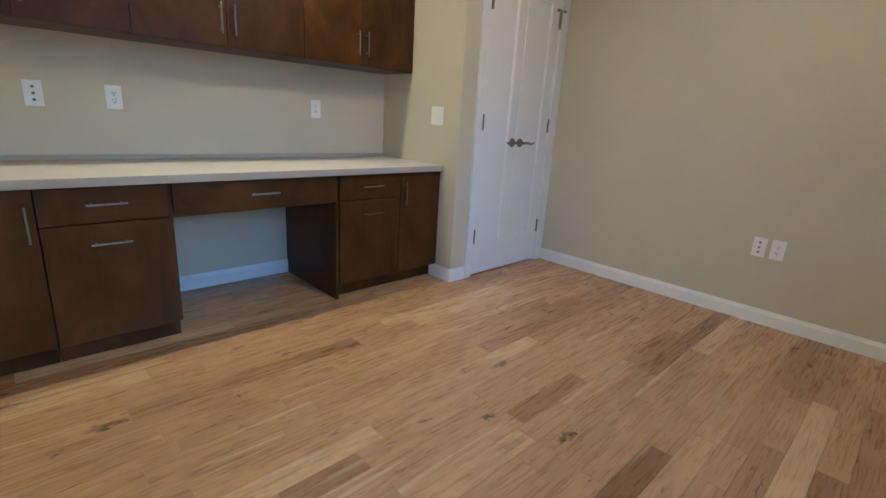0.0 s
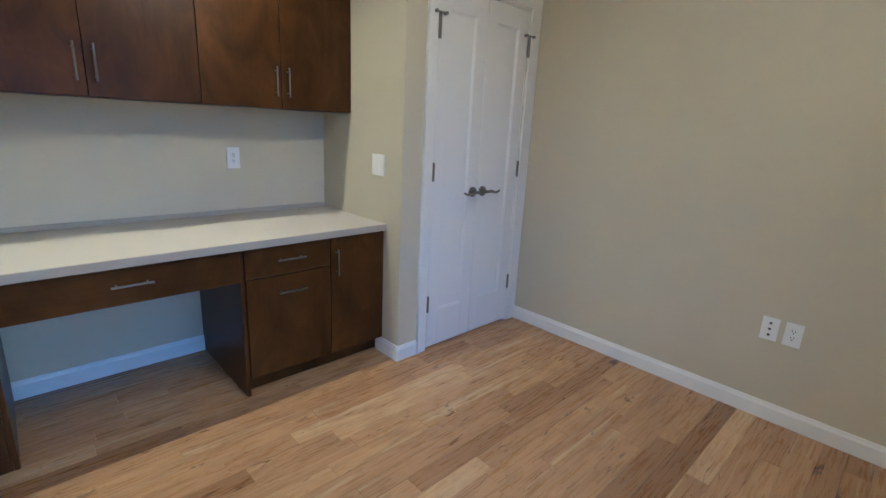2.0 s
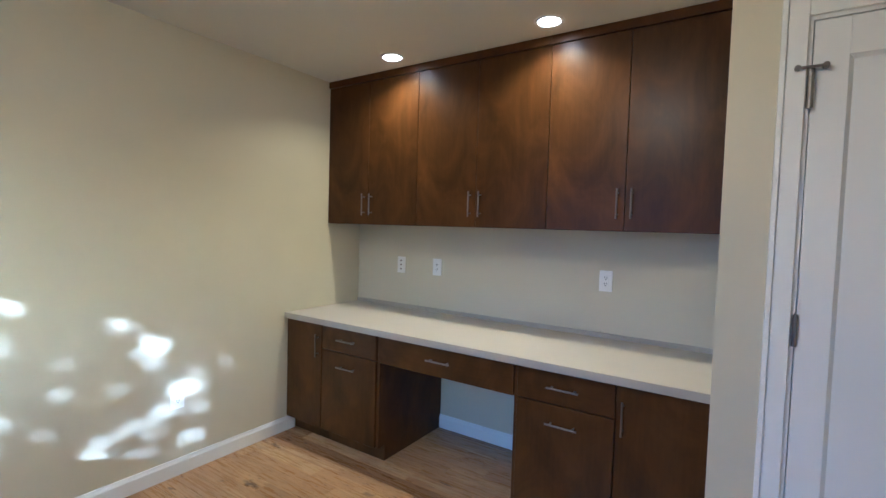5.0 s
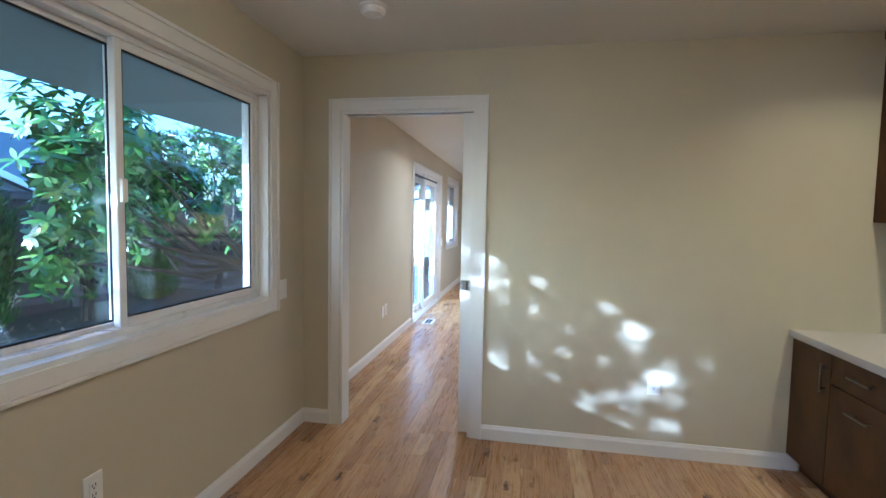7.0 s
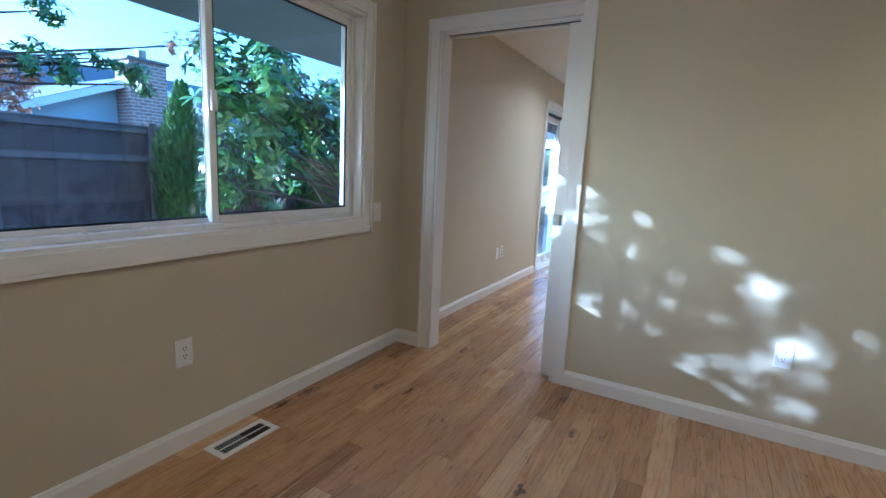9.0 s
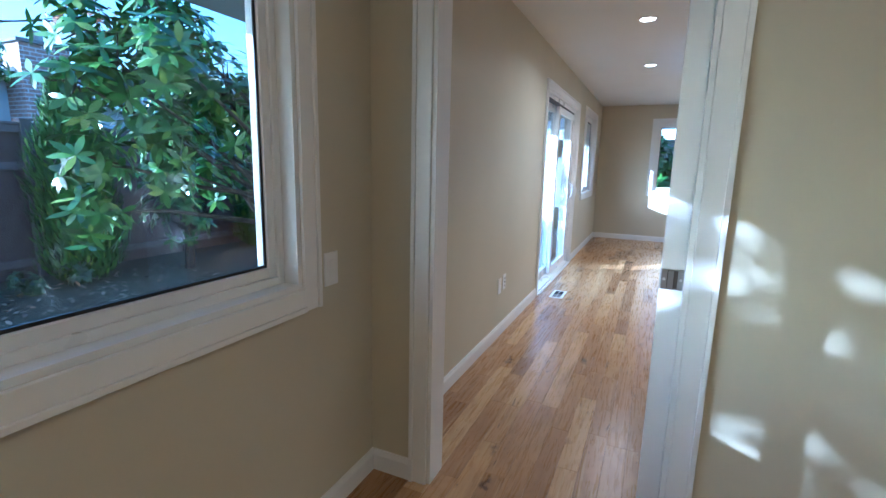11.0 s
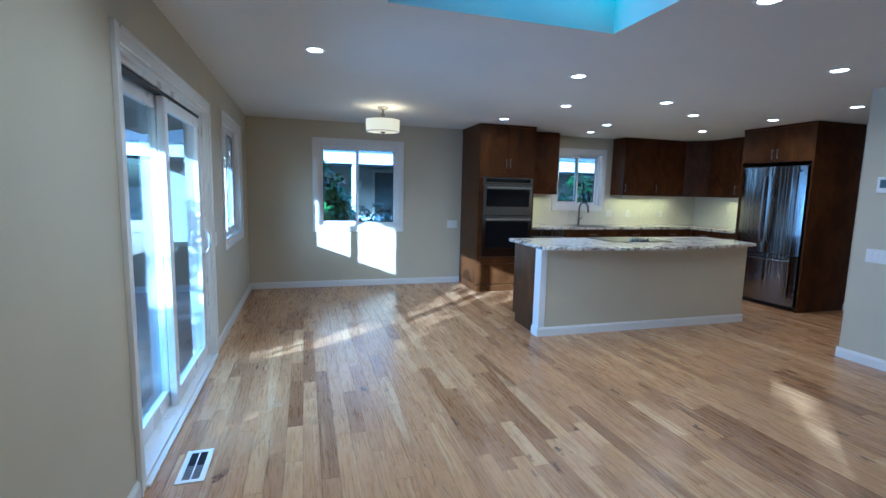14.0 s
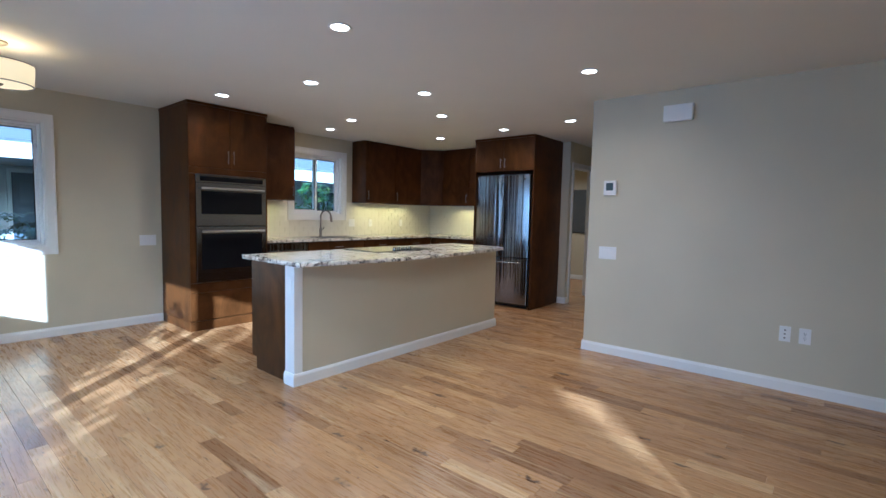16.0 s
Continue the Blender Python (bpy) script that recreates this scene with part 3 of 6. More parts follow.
def closet_doors():
    y0, y1, z1 = -3.465, -2.675, 2.085
    w = thing("door_closet", (CLOSET_X, -3.07, 0), "pair of white panelled closet doors with nickel levers, closed", "door", "", "structure")
    for run in ([(y1, y1 + 0.054, 0, 0.013, 0, z1 + 0.07), (y1 + 0.054, y1 + 0.07, 0, 0.021, 0, z1 + 0.07)],
                [(y0, y1, 0, 0.013, z1, z1 + 0.054), (y0, y1, 0, 0.0208, z1 + 0.054, z1 + 0.07)], [(OFF_S + 0.001, y0, 0, 0.013, 0, z1 + 0.07)]):
        part("casing_board", boxes(*[closet_face(b) for b in run], r=0.0015), M_TRIM, w)
    part("jamb", boxes((CLOSET_X, CLOSET_X + 0.1, y1 - 0.012, y1, 0, z1), (CLOSET_X, CLOSET_X + 0.1, y0, y0 + 0.012, 0, z1), (CLOSET_X, CLOSET_X + 0.1, y0 + 0.012, y1 - 0.012, z1 - 0.012, z1)), M_TRIM, w)
    # black sheet behind the leaves puts the shade into the door gaps
    part("gap_shade_sheet", boxes((CLOSET_X + 0.045, CLOSET_X + 0.05, y0 + 0.012, y1 - 0.012, 0.0, z1 - 0.012)), M_BLACK, w)
    mid = (y0 + y1) / 2
    x = CLOSET_X
    for b0, b1, hinge in ((y0 + 0.015, mid - 0.002, y0 + 0.012), (mid + 0.002, y1 - 0.015, y1 - 0.012)):
        lo, hi = 0.012, z1 - 0.016
        s = 0.088
        bm = boxes((x, x + 0.035, b0, b0 + s, lo, hi), (x, x + 0.035, b1 - s, b1, lo, hi), (x, x + 0.035, b0 + s, b1 - s, hi - 0.115, hi), (x, x + 0.035, b0 + s, b1 - s, lo, lo + 0.235), r=0.0012)
        leaf = part("door_leaf", bm, M_DOOR, w)
        bm = bmesh.new()
        c0, c1, l, h = b0 + s, b1 - s, lo + 0.235, hi - 0.115
        ring = [[bm.verts.new((x + dx, y, z)) for y, z in ((c0 + e, l + e), (c1 - e, l + e), (c1 - e, h - e), (c0 + e, h - e))] for dx, e in ((0.001, 0.0), (0.013, 0.012), (0.013, 0.03))]
        for a, b in zip(ring, ring[1:]):
            for k in range(4):
                bm.faces.new((a[k], a[(k + 1) % 4], b[(k + 1) % 4], b[k]))
        bm.faces.new(ring[-1])
        part("panel", bm, M_DOOR, leaf)
        for hz in (0.30, 1.10, 1.86):
            bm = bmesh.new()
            rod(bm, (x - 0.007, hinge, hz - 0.05), (x - 0.007, hinge, hz + 0.05), 0.0075, 10)
            rod(bm, (x - 0.007, hinge, hz + 0.05), (x - 0.007, hinge, hz + 0.056), 0.0045, 8)
            part("hinge", bm, M_DARKM, leaf, "dark nickel hinge knuckle", True)
        # bumper stop on the top hinge
        bm = bmesh.new()
        out = 1 if hinge > mid else -1
        rod(bm, (x - 0.02, hinge - 0.035, 1.925), (x - 0.02, hinge + 0.035, 1.925), 0.0045, 8)
        rod(bm, (x - 0.012, hinge, 1.80), (x - 0.012, hinge, 1.925), 0.009, 10)
        for e in (-0.035, 0.035):
            rod(bm, (x - 0.002, hinge + e, 1.925), (x - 0.026, hinge + e, 1.925), 0.009, 10)
        part("hinge_stop", bm, M_NICKEL, leaf, "nickel hinge-pin door stop", True)
        # lever
        hy = mid + (-0.046 if b0 < mid - 0.1 else 0.046)
        d = -1 if b0 < mid - 0.1 else 1
        bm = bmesh.new()
        rod(bm, (x, hy, 0.97), (x - 0.009, hy, 0.97), 0.031, 24)
        rod(bm, (x - 0.009, hy, 0.97), (x - 0.045, hy, 0.97), 0.010, 12)
        rose = part("lever_rose", bm, M_NICKEL, leaf, "round brushed nickel rose", True)
        bm = bmesh.new()
        tube(bm, [(x - 0.045, hy - d * 0.008, 0.97), (x - 0.05, hy + d * 0.025, 0.974), (x - 0.05, hy + d * 0.055, 0.969), (x - 0.05, hy + d * 0.085, 0.962), (x - 0.05, hy + d * 0.112, 0.972), (x - 0.048, hy + d * 0.118, 0.976)], [0.009, 0.0095, 0.0085, 0.0075, 0.007, 0.004], 10)
        part("lever", bm, M_NICKEL, leaf, "curved brushed nickel lever", True)
        part("catch", boxes((x - 0.004, x + 0.02, mid + d * 0.07 - 0.022, mid + d * 0.07 + 0.022, hi + 0.003, hi + 0.0045)), M_DARKM, leaf)


closet_doors()


def hall_door_trim():
    w = thing("door_hall", (8.14, 4.81, 0), "cased doorway with white painted trim off the hall", "door", "", "structure")
    casing_boards(w, hall_face, 7.74, 8.54, 0, 2.05, 0.06, False)
    part("jamb", boxes((7.74, 7.752, 4.81, 4.93, 0, 2.05), (8.528, 8.54, 4.81, 4.93, 0, 2.05), (7.752, 8.528, 4.81, 4.93, 2.038, 2.05)), M_TRIM, w)


hall_door_trim()
tagged(obj("electrical_panel", boxes((10.375, 10.399, 5.58, 6.06, 0.97, 1.87), (10.369, 10.3745, 5.61, 6.03, 1.0, 1.84), (10.364, 10.3685, 5.73, 5.93, 1.62, 1.635), r=0.002), mat("panel_grey", (0.075, 0.08, 0.085), 0.45)),
       "dark grey steel electrical panel on the far wall", "electrical panel")


# ---- pulls and cabinets ----
def bar_pull(parent, a, b, out, label="brushed nickel bar pull"):
    """A round bar from a to b, held off by two posts along out."""
    a, b, out = Vector(a), Vector(b), Vector(out)
    bm = bmesh.new()
    rod(bm, a + out, b + out, 0.0046, 10)
    for k in (0.14, 0.86):
        p = a.lerp(b, k)
        rod(bm, p, p + out, 0.004, 8)
    return part("handle", bm, M_NICKEL, parent, label, True)


WX = Vector((-0.028, 0, 0))


def upper_cabinets():
    ys = [0.0, -0.385, -0.793, -1.22, -1.65, -2.045, PIER_Y]
    lo, hi = 1.402, CEIL
    for k in range(3):
        a, c, b = ys[2 * k], ys[2 * k + 1], ys[2 * k + 2]
        w = thing("wall_cabinet", (3.45, (a + b) / 2, lo), "dark-stained maple wall cabinet with two plain doors over the desk", "cabinet", "office wall cabinets")
        part("body", boxes((3.293, DESK_W - 0.001, b + 0.001, a - 0.001, lo, hi - 0.045)), M_WOOD, w)
        part("top_rail", boxes((3.262, DESK_W - 0.001, b + 0.001, a - 0.001, hi - 0.045, hi - 0.001)), M_WOODH, w)
        for y1, y0, hy in ((a, c, c + 0.033), (c, b, c - 0.033)):
            d = part("door", boxes((3.272, 3.291, y0 + 0.0018, y1 - 0.0018, lo + 0.002, hi - 0.048), r=0.0012), M_WOOD, w)
            bar_pull(d, (3.272, hy, 1.462), (3.272, hy, 1.608), WX)


upper_cabinets()


def base_unit(y0, y1, label, drawer, narrow_handle=None, open_side=0):
    """A desk-height unit between y0 and y1 with either one door or a drawer over a file drawer."""
    w = thing("base_cabinet", (3.25, (y0 + y1) / 2, 0), label, "cabinet", "office base cabinets")
    lo = 0.095
    part("body", boxes((2.951, DESK_W - 0.001, y0 + 0.001, y1 - 0.001, lo, 0.765)), M_WOOD, w)
    part("toe_kick", boxes((3.005, DESK_W - 0.001, y0 + 0.001, y1 - 0.001, 0.0, lo)), M_WOOD, w)
    if open_side:
        ys = (y0 - 0.018, y0 + 0.0) if open_side < 0 else (y1, y1 + 0.018)
        low = 0.0 if open_side > 0 else lo
        part("end_panel", boxes((2.944, DESK_W - 0.001, ys[0], ys[1], low, 0.765), (3.003, DESK_W - 0.001, ys[0] + 0.0005, ys[1], 0.0, low + 0.001), r=0.0004), M_WOOD, w)
    if drawer:
        d = part("drawer_front", boxes((2.930, 2.949, y0 + 0.002, y1 - 0.002, 0.614, 0.76), r=0.0012), M_WOODH, w)
        m = (y0 + y1) / 2
        bar_pull(d, (2.930, m - 0.072, 0.692), (2.930, m + 0.072, 0.692), WX)
        d = part("file_drawer_front", boxes((2.930, 2.949, y0 + 0.002, y1 - 0.002, lo + 0.003, 0.609), r=0.0012), M_WOOD, w)
        bar_pull(d, (2.930, m - 0.072, 0.526), (2.930, m + 0.072, 0.526), WX)
    else:
        d = part("door", boxes((2.930, 2.949, y0 + 0.002, y1 - 0.002, lo + 0.003, 0.76), r=0.0012), M_WOOD, w)
        bar_pull(d, (2.930, narrow_handle, 0.556), (2.930, narrow_handle, 0.70), WX)


base_unit(-0.335, -0.001, "dark-stained maple base cabinet with one narrow door", False, -0.305)
base_unit(-0.790, -0.336, "dark-stained maple desk pedestal with a drawer over a file drawer", True, open_side=-1)
base_unit(-2.120, -1.672, "dark-stained maple desk pedestal with a drawer over a file drawer", True, open_side=1)
base_unit(PIER_Y, -2.121, "dark-stained maple base cabinet with one narrow door", False, -2.152)


def pencil_drawer():
    w = thing("knee_space_cabinet", (3.2, -1.23, 0.6), "wide dark-stained maple drawer unit over the knee space", "cabinet")
    part("drawer_front", boxes((2.930, 2.949, -1.652, -0.812, 0.608, 0.76), r=0.0012), M_WOODH, w)
    part("drawer_box", boxes((2.951, 3.45, -1.652, -0.810, 0.625, 0.764)), M_WOOD, w)
    bar_pull(w, (2.930, -1.303, 0.692), (2.930, -1.157, 0.692), WX)


pencil_drawer()


def desk_top():
    w = thing("desk_counter", (3.25, -1.23, 0.766), "long off-white laminate desk counter with a grey front edge", "countertop")
    part("top", boxes((2.911, DESK_W - 0.001, PIER_Y + 0.001, -0.001, 0.7665, 0.803), r=0.001), M_LAM, w)
    part("front_edge", boxes((2.905, 2.9105, PIER_Y + 0.001, -0.001, 0.7665, 0.8025), r=0.001), M_LAMEDGE, w, "grey laminate edge strip")
    part("backsplash", boxes((DESK_W - 0.013, DESK_W - 0.001, PIER_Y + 0.001, -0.001, 0.8035, 0.828), r=0.001), M_LAMEDGE, w, "low grey upstand")


desk_top()


# ---- plates, lamps and grilles ----
def plate(place, a, z, kind, w=0.072, h=0.118):
    """A cover plate centred at (a, z) on a wall face."""
    names = {"outlet": ("wall_outlet", "white duplex wall outlet", "outlet"), "switch": ("light_switch", "white rocker light switch", "switch"),
             "jack": ("wall_jack", "white wall plate with coaxial jacks", "wall plate"), "blank": ("wall_plate", "plain white cover plate on the wall", "wall plate"),
             "double": ("light_switch", "white light switch plate with several rockers", "switch")}
    name, label, cat = names[kind]
    t = thing(name, centre(place, a - w / 2, a + w / 2, z), label, cat, name + "s")
    part("cover_plate", boxes(place((a - w / 2, a + w / 2, 0, 0.006, z - h / 2, z + h / 2)), r=0.0022, seg=2), M_PLATE, t)
    if kind == "outlet":
        part("face", boxes(place((a - 0.0165, a + 0.0165, 0.006, 0.0085, z - 0.033, z + 0.033)), r=0.001), M_PLATE, t)
        for dz in (-0.017, 0.017):
            for da in (-0.006, 0.006):
                part("slot", boxes(place((a + da - 0.0014, a + da + 0.0014, 0.0085, 0.0092, z + dz - 0.001, z + dz + 0.009))), M_BLACK, t)
            part("slot", boxes(place((a - 0.0026, a + 0.0026, 0.0085, 0.0092, z + dz - 0.010, z + dz - 0.005))), M_BLACK, t)
    elif kind == "jack":
        for dz in (-0.03, 0.0, 0.03):
            part("jack", boxes(place((a - 0.006, a + 0.006, 0.006, 0.012, z + dz - 0.006, z + dz + 0.006)), r=0.002), M_DARKM, t)
    elif kind in ("switch", "double"):
        for da in ((0,) if kind == "switch" else (-0.046, 0, 0.046) if w > 0.15 else (-0.023, 0.023)):
            part("rocker", boxes(place((a + da - 0.0165, a + da + 0.0165, 0.006, 0.010, z - 0.033, z + 0.033)), r=0.002), M_PLATE, t)


def east_face(b):
    return (DESK_W - b[3], DESK_W - b[2], b[0], b[1], b[4], b[5])


def therm_face(b):
    return (TH_X - b[3], TH_X - b[2], b[0], b[1], b[4], b[5])


def pier_face(b):
    return (b[0], b[1], PIER_Y + b[2], PIER_Y + b[3], b[4], b[5])


def offs_face(b):
    return (b[0], b[1], OFF_S + b[2], OFF_S + b[3], b[4], b[5])


plate(east_face, -0.43, 1.115, "jack")
plate(east_face, -0.747, 1.118, "outlet")
plate(east_face, -1.892, 1.122, "outlet")
plate(pier_face, 2.99, 1.127, "switch", 0.115)
plate(offs_face, 1.222, 0.472, "jack")
plate(offs_face, 1.127, 0.472, "outlet")
plate(south, 2.213, 0.428, "outlet")
plate(west, -1.543, 0.42, "outlet")
plate(west, -0.262, 0.935, "switch")
plate(west, 1.752, 0.40, "blank")
plate(west, 1.865, 0.41, "jack")
plate(north, 2.99, 0.935, "double", 0.165)
plate(therm_face, 3.42, 0.968, "double", 0.165)
plate(therm_face, 2.027, 0.445, "jack")
plate(therm_face, 1.905, 0.445, "outlet")
plate(west, 5.14, 0.98, "switch")


def thermostat():
    t = thing("thermostat", (TH_X, 3.42, 1.58), "white square thermostat with a grey screen", "thermostat")
    part("body", boxes(therm_face((3.362, 3.48, 0, 0.026, 1.51, 1.648)), r=0.008, seg=2), M_PLATE, t)
    part("screen", boxes(therm_face((3.388, 3.455, 0.026, 0.027, 1.555, 1.625))), mat("lcd_grey", (0.06, 0.08, 0.08), 0.2), t, "grey display")
    c = thing("door_chime", (TH_X, 2.865, 2.2), "white rectangular door chime high on the wall", "door chime")
    part("cover", boxes(therm_face((2.748, 2.982, 0, 0.05, 2.132, 2.272)), r=0.014, seg=3), M_PLATE, c)


thermostat()


def smoke_alarm():
    t = thing("smoke_detector", (0.68, -0.62, CEIL), "round white smoke detector on the ceiling", "smoke detector")
    part("base", lathe(bmesh.new(), [(0.001, 0.0), (0.068, 0.0), (0.068, -0.012), (0.001, -0.012)], (0.68, -0.62, CEIL)), M_PLATE, t, "", True)
    part("cover", lathe(bmesh.new(), [(0.060, -0.012), (0.060, -0.028), (0.048, -0.040), (0.02, -0.043), (0.001, -0.043)], (0.68, -0.62, CEIL)), M_PLATE, t)
    part("button", boxes((0.69, 0.705, -0.60, -0.585, CEIL - 0.046, CEIL - 0.04), r=0.002), M_PLATE, t)


smoke_alarm()


def can_light(x, y, r=0.052, watt=None, tone=WARM, spread=150):
    t = thing("recessed_light", (x, y, CEIL), "round recessed ceiling light with a white trim ring, lit", "ceiling light", "recessed ceiling lights")
    part("trim_ring", lathe(bmesh.new(), [(r, -0.001), (r + 0.004, -0.006), (r + 0.016, -0.006), (r + 0.021, -0.0005)], (x, y, CEIL)), M_TRIM, t, "", True)
    bm = bmesh.new()
    lathe(bm, [(r, -0.003), (0.0008, -0.003)], (x, y, CEIL))
    part("lens", bm, M_CAN, t, "glowing white lens")
    lamp("can_lamp", "AREA", (x, y, CEIL - 0.012), (x, y, 0), watt, tone, 0.11, None, spread)


for cx, cy in ((3.10, -0.715), (3.10, -1.695)):
    can_light(cx, cy, tone=AMBER, watt=DESK_WATT, spread=135)
for cx, cy in ((0.84, 4.19), (2.92, 4.15), (4.35, 4.76), (3.52, 5.33), (3.27, 6.43), (4.76, 6.32), (5.0, 7.06), (5.18, 5.25), (6.36, 6.27), (6.28, 5.13), (6.23, 4.19), (4.59, 3.29), (2.94, 2.52), (0.84, 2.47)):
    can_light(cx, cy, watt=LIVING_WATT if cx < 3.3 and cy < 5 else KITCHEN_WATT, tone=WARM if cx < 3.3 and cy < 5 else (1.0, 0.68, 0.42))


def drum_lamp():
    x, y = 1.65, 6.245
    t = thing("drum_ceiling_lamp", (x, y, CEIL), "cream fabric drum lamp on a short brass-nickel stem, lit", "ceiling lamp")
    part("canopy", lathe(bmesh.new(), [(0.001, 0.0), (0.065, 0.0), (0.065, -0.012), (0.045, -0.024), (0.001, -0.024)], (x, y, CEIL)), M_NICKEL, t, "", True)
    part("stem", rod(bmesh.new(), (x, y, CEIL - 0.02), (x, y, CEIL - 0.31), 0.012, 12), M_NICKEL, t, "", True)
    part("stem_collar", lathe(bmesh.new(), [(0.001, -0.07), (0.022, -0.075), (0.022, -0.11), (0.001, -0.115)], (x, y, CEIL)), M_NICKEL, t, "", True)
    sh = mat("shade_fabric", (0.82, 0.76, 0.60), 0.8)
    bsdf(sh).inputs["Transmission Weight"].default_value = 0.0
    bsdf(sh).inputs["Emission Color"].default_value = (1.0, 0.64, 0.26, 1)
    bsdf(sh).inputs["Emission Strength"].default_value = 0.26
    part("shade", lathe(bmesh.new(), [(0.196, -0.145), (0.200, -0.145), (0.192, -0.285), (0.188, -0.285), (0.196, -0.145)], (x, y, CEIL), 40), sh, t, "glowing cream fabric drum", True)
    for rz, rr in ((-0.143, 0.2), (-0.283, 0.192)):
        part("rim", lathe(bmesh.new(), [(rr - 0.006, rz - 0.003), (rr + 0.002, rz - 0.003), (rr + 0.002, rz + 0.003), (rr - 0.006, rz + 0.003), (rr - 0.006, rz - 0.003)], (x, y, CEIL), 40), M_NICKEL, t, "thin nickel rim")
    part("diffuser", lathe(bmesh.new(), [(0.187, -0.279), (0.001, -0.281)], (x, y, CEIL), 40), sh, t, "frosted bottom diffuser")
    part("finial", lathe(bmesh.new(), [(0.03, -0.282), (0.03, -0.29), (0.012, -0.30), (0.001, -0.302)], (x, y, CEIL)), M_NICKEL, t, "", True)
    lamp("drum_bulb", "POINT", (x + 0.06, y, CEIL - 0.2), (x + 0.06, y, 0), 0.7, (1.0, 0.62, 0.28), 0.05)


drum_lamp()


# never in view; added to brighten the office walls and ceiling
def office_fill_lamp(x, y):
    t = thing("added_ceiling_lamp", (x, y, CEIL), "added office ceiling lamp out of view, round with a frosted dome, lit", "ceiling lamp")
    part("base", lathe(bmesh.new(), [(0.001, 0.0), (0.165, 0.0), (0.165, -0.02), (0.001, -0.02)], (x, y, CEIL)), M_NICKEL, t, "", True)
    part("dome", lathe(bmesh.new(), [(0.155, -0.02), (0.15, -0.045), (0.12, -0.07), (0.06, -0.085), (0.001, -0.088)], (x, y, CEIL)), glow("added_lamp_dome", (1.0, 0.68, 0.37), 8.0), t, "glowing frosted dome of the added lamp", True)
    lamp("added_lamp_bulb", "POINT", (x, y, CEIL - 0.15), (x, y, 0), OFFICE_FILL_WATT, AMBER, 0.06)


office_fill_lamp(1.55, -1.92)


# grey that puts the shade inside the register into its slats
M_SLAT = paint("slat_shade_grey", (0.30, 0.30, 0.31), 0.4, 0.02, 0.0)


def floor_grille(x0, x1, y0, y1, label):
    t = thing("floor_register", ((x0 + x1) / 2, (y0 + y1) / 2, 0), label, "floor vent", "floor registers")
    m = 0.026
    part("rim", boxes((x0, x0 + m, y0, y1, 0, 0.005), (x1 - m, x1, y0, y1, 0, 0.005), (x0 + m, x1 - m, y0, y0 + m, 0, 0.005), (x0 + m, x1 - m, y1 - m, y1, 0, 0.005), r=0.001), M_PLATE, t, "white enamelled rim")
    # flat black sheet in place of the shaded duct
    part("well", boxes((x0 + m, x1 - m, y0 + m, y1 - m, 0.0, 0.0012)), M_BLACK, t)
    n = int((y1 - y0 - 2 * m) / 0.0135)
    for k in range(n):
        y = y0 + m + (k + 0.5) * (y1 - y0 - 2 * m) / n
        # half the slats grey, half black, so the register looks dark inside
        part("slat", boxes((x0 + m, x1 - m, y - 0.0022, y + 0.0022, 0.0012, 0.0045)), M_SLAT if k < n / 2 else M_BLACK, t)
    part("divider", boxes(((x0 + x1) / 2 - 0.003, (x0 + x1) / 2 + 0.003, y0 + m, y1 - m, 0.0014, 0.0048)), M_PLATE, t)


floor_grille(0.085, 0.215, -1.53, -1.235, "white steel floor register by the office window wall")
floor_grille(0.13, 0.262, 3.04, 3.34, "white steel floor register by the patio door")


# ---- kitchen ----
WY = Vector((0, -0.028, 0))


def wood_unit(name, label, group, body, fronts):
    """A cabinet: body boxes, and fronts as (name, box, handle start, handle end, handle way)."""
    b0 = body[0]
    w = thing(name, ((b0[0] + b0[1]) / 2, (b0[2] + b0[3]) / 2, b0[4]), label, "cabinet", group)
    part("body", boxes(*body), M_KITCH, w)
    for nm, b, h0, h1, way in fronts:
        d = part(nm, boxes(b, r=0.0014), M_KITCH, w)
        if h0:
            bar_pull(d, h0, h1, way)
    return w


TF = 6.905
KTOP = 2.403


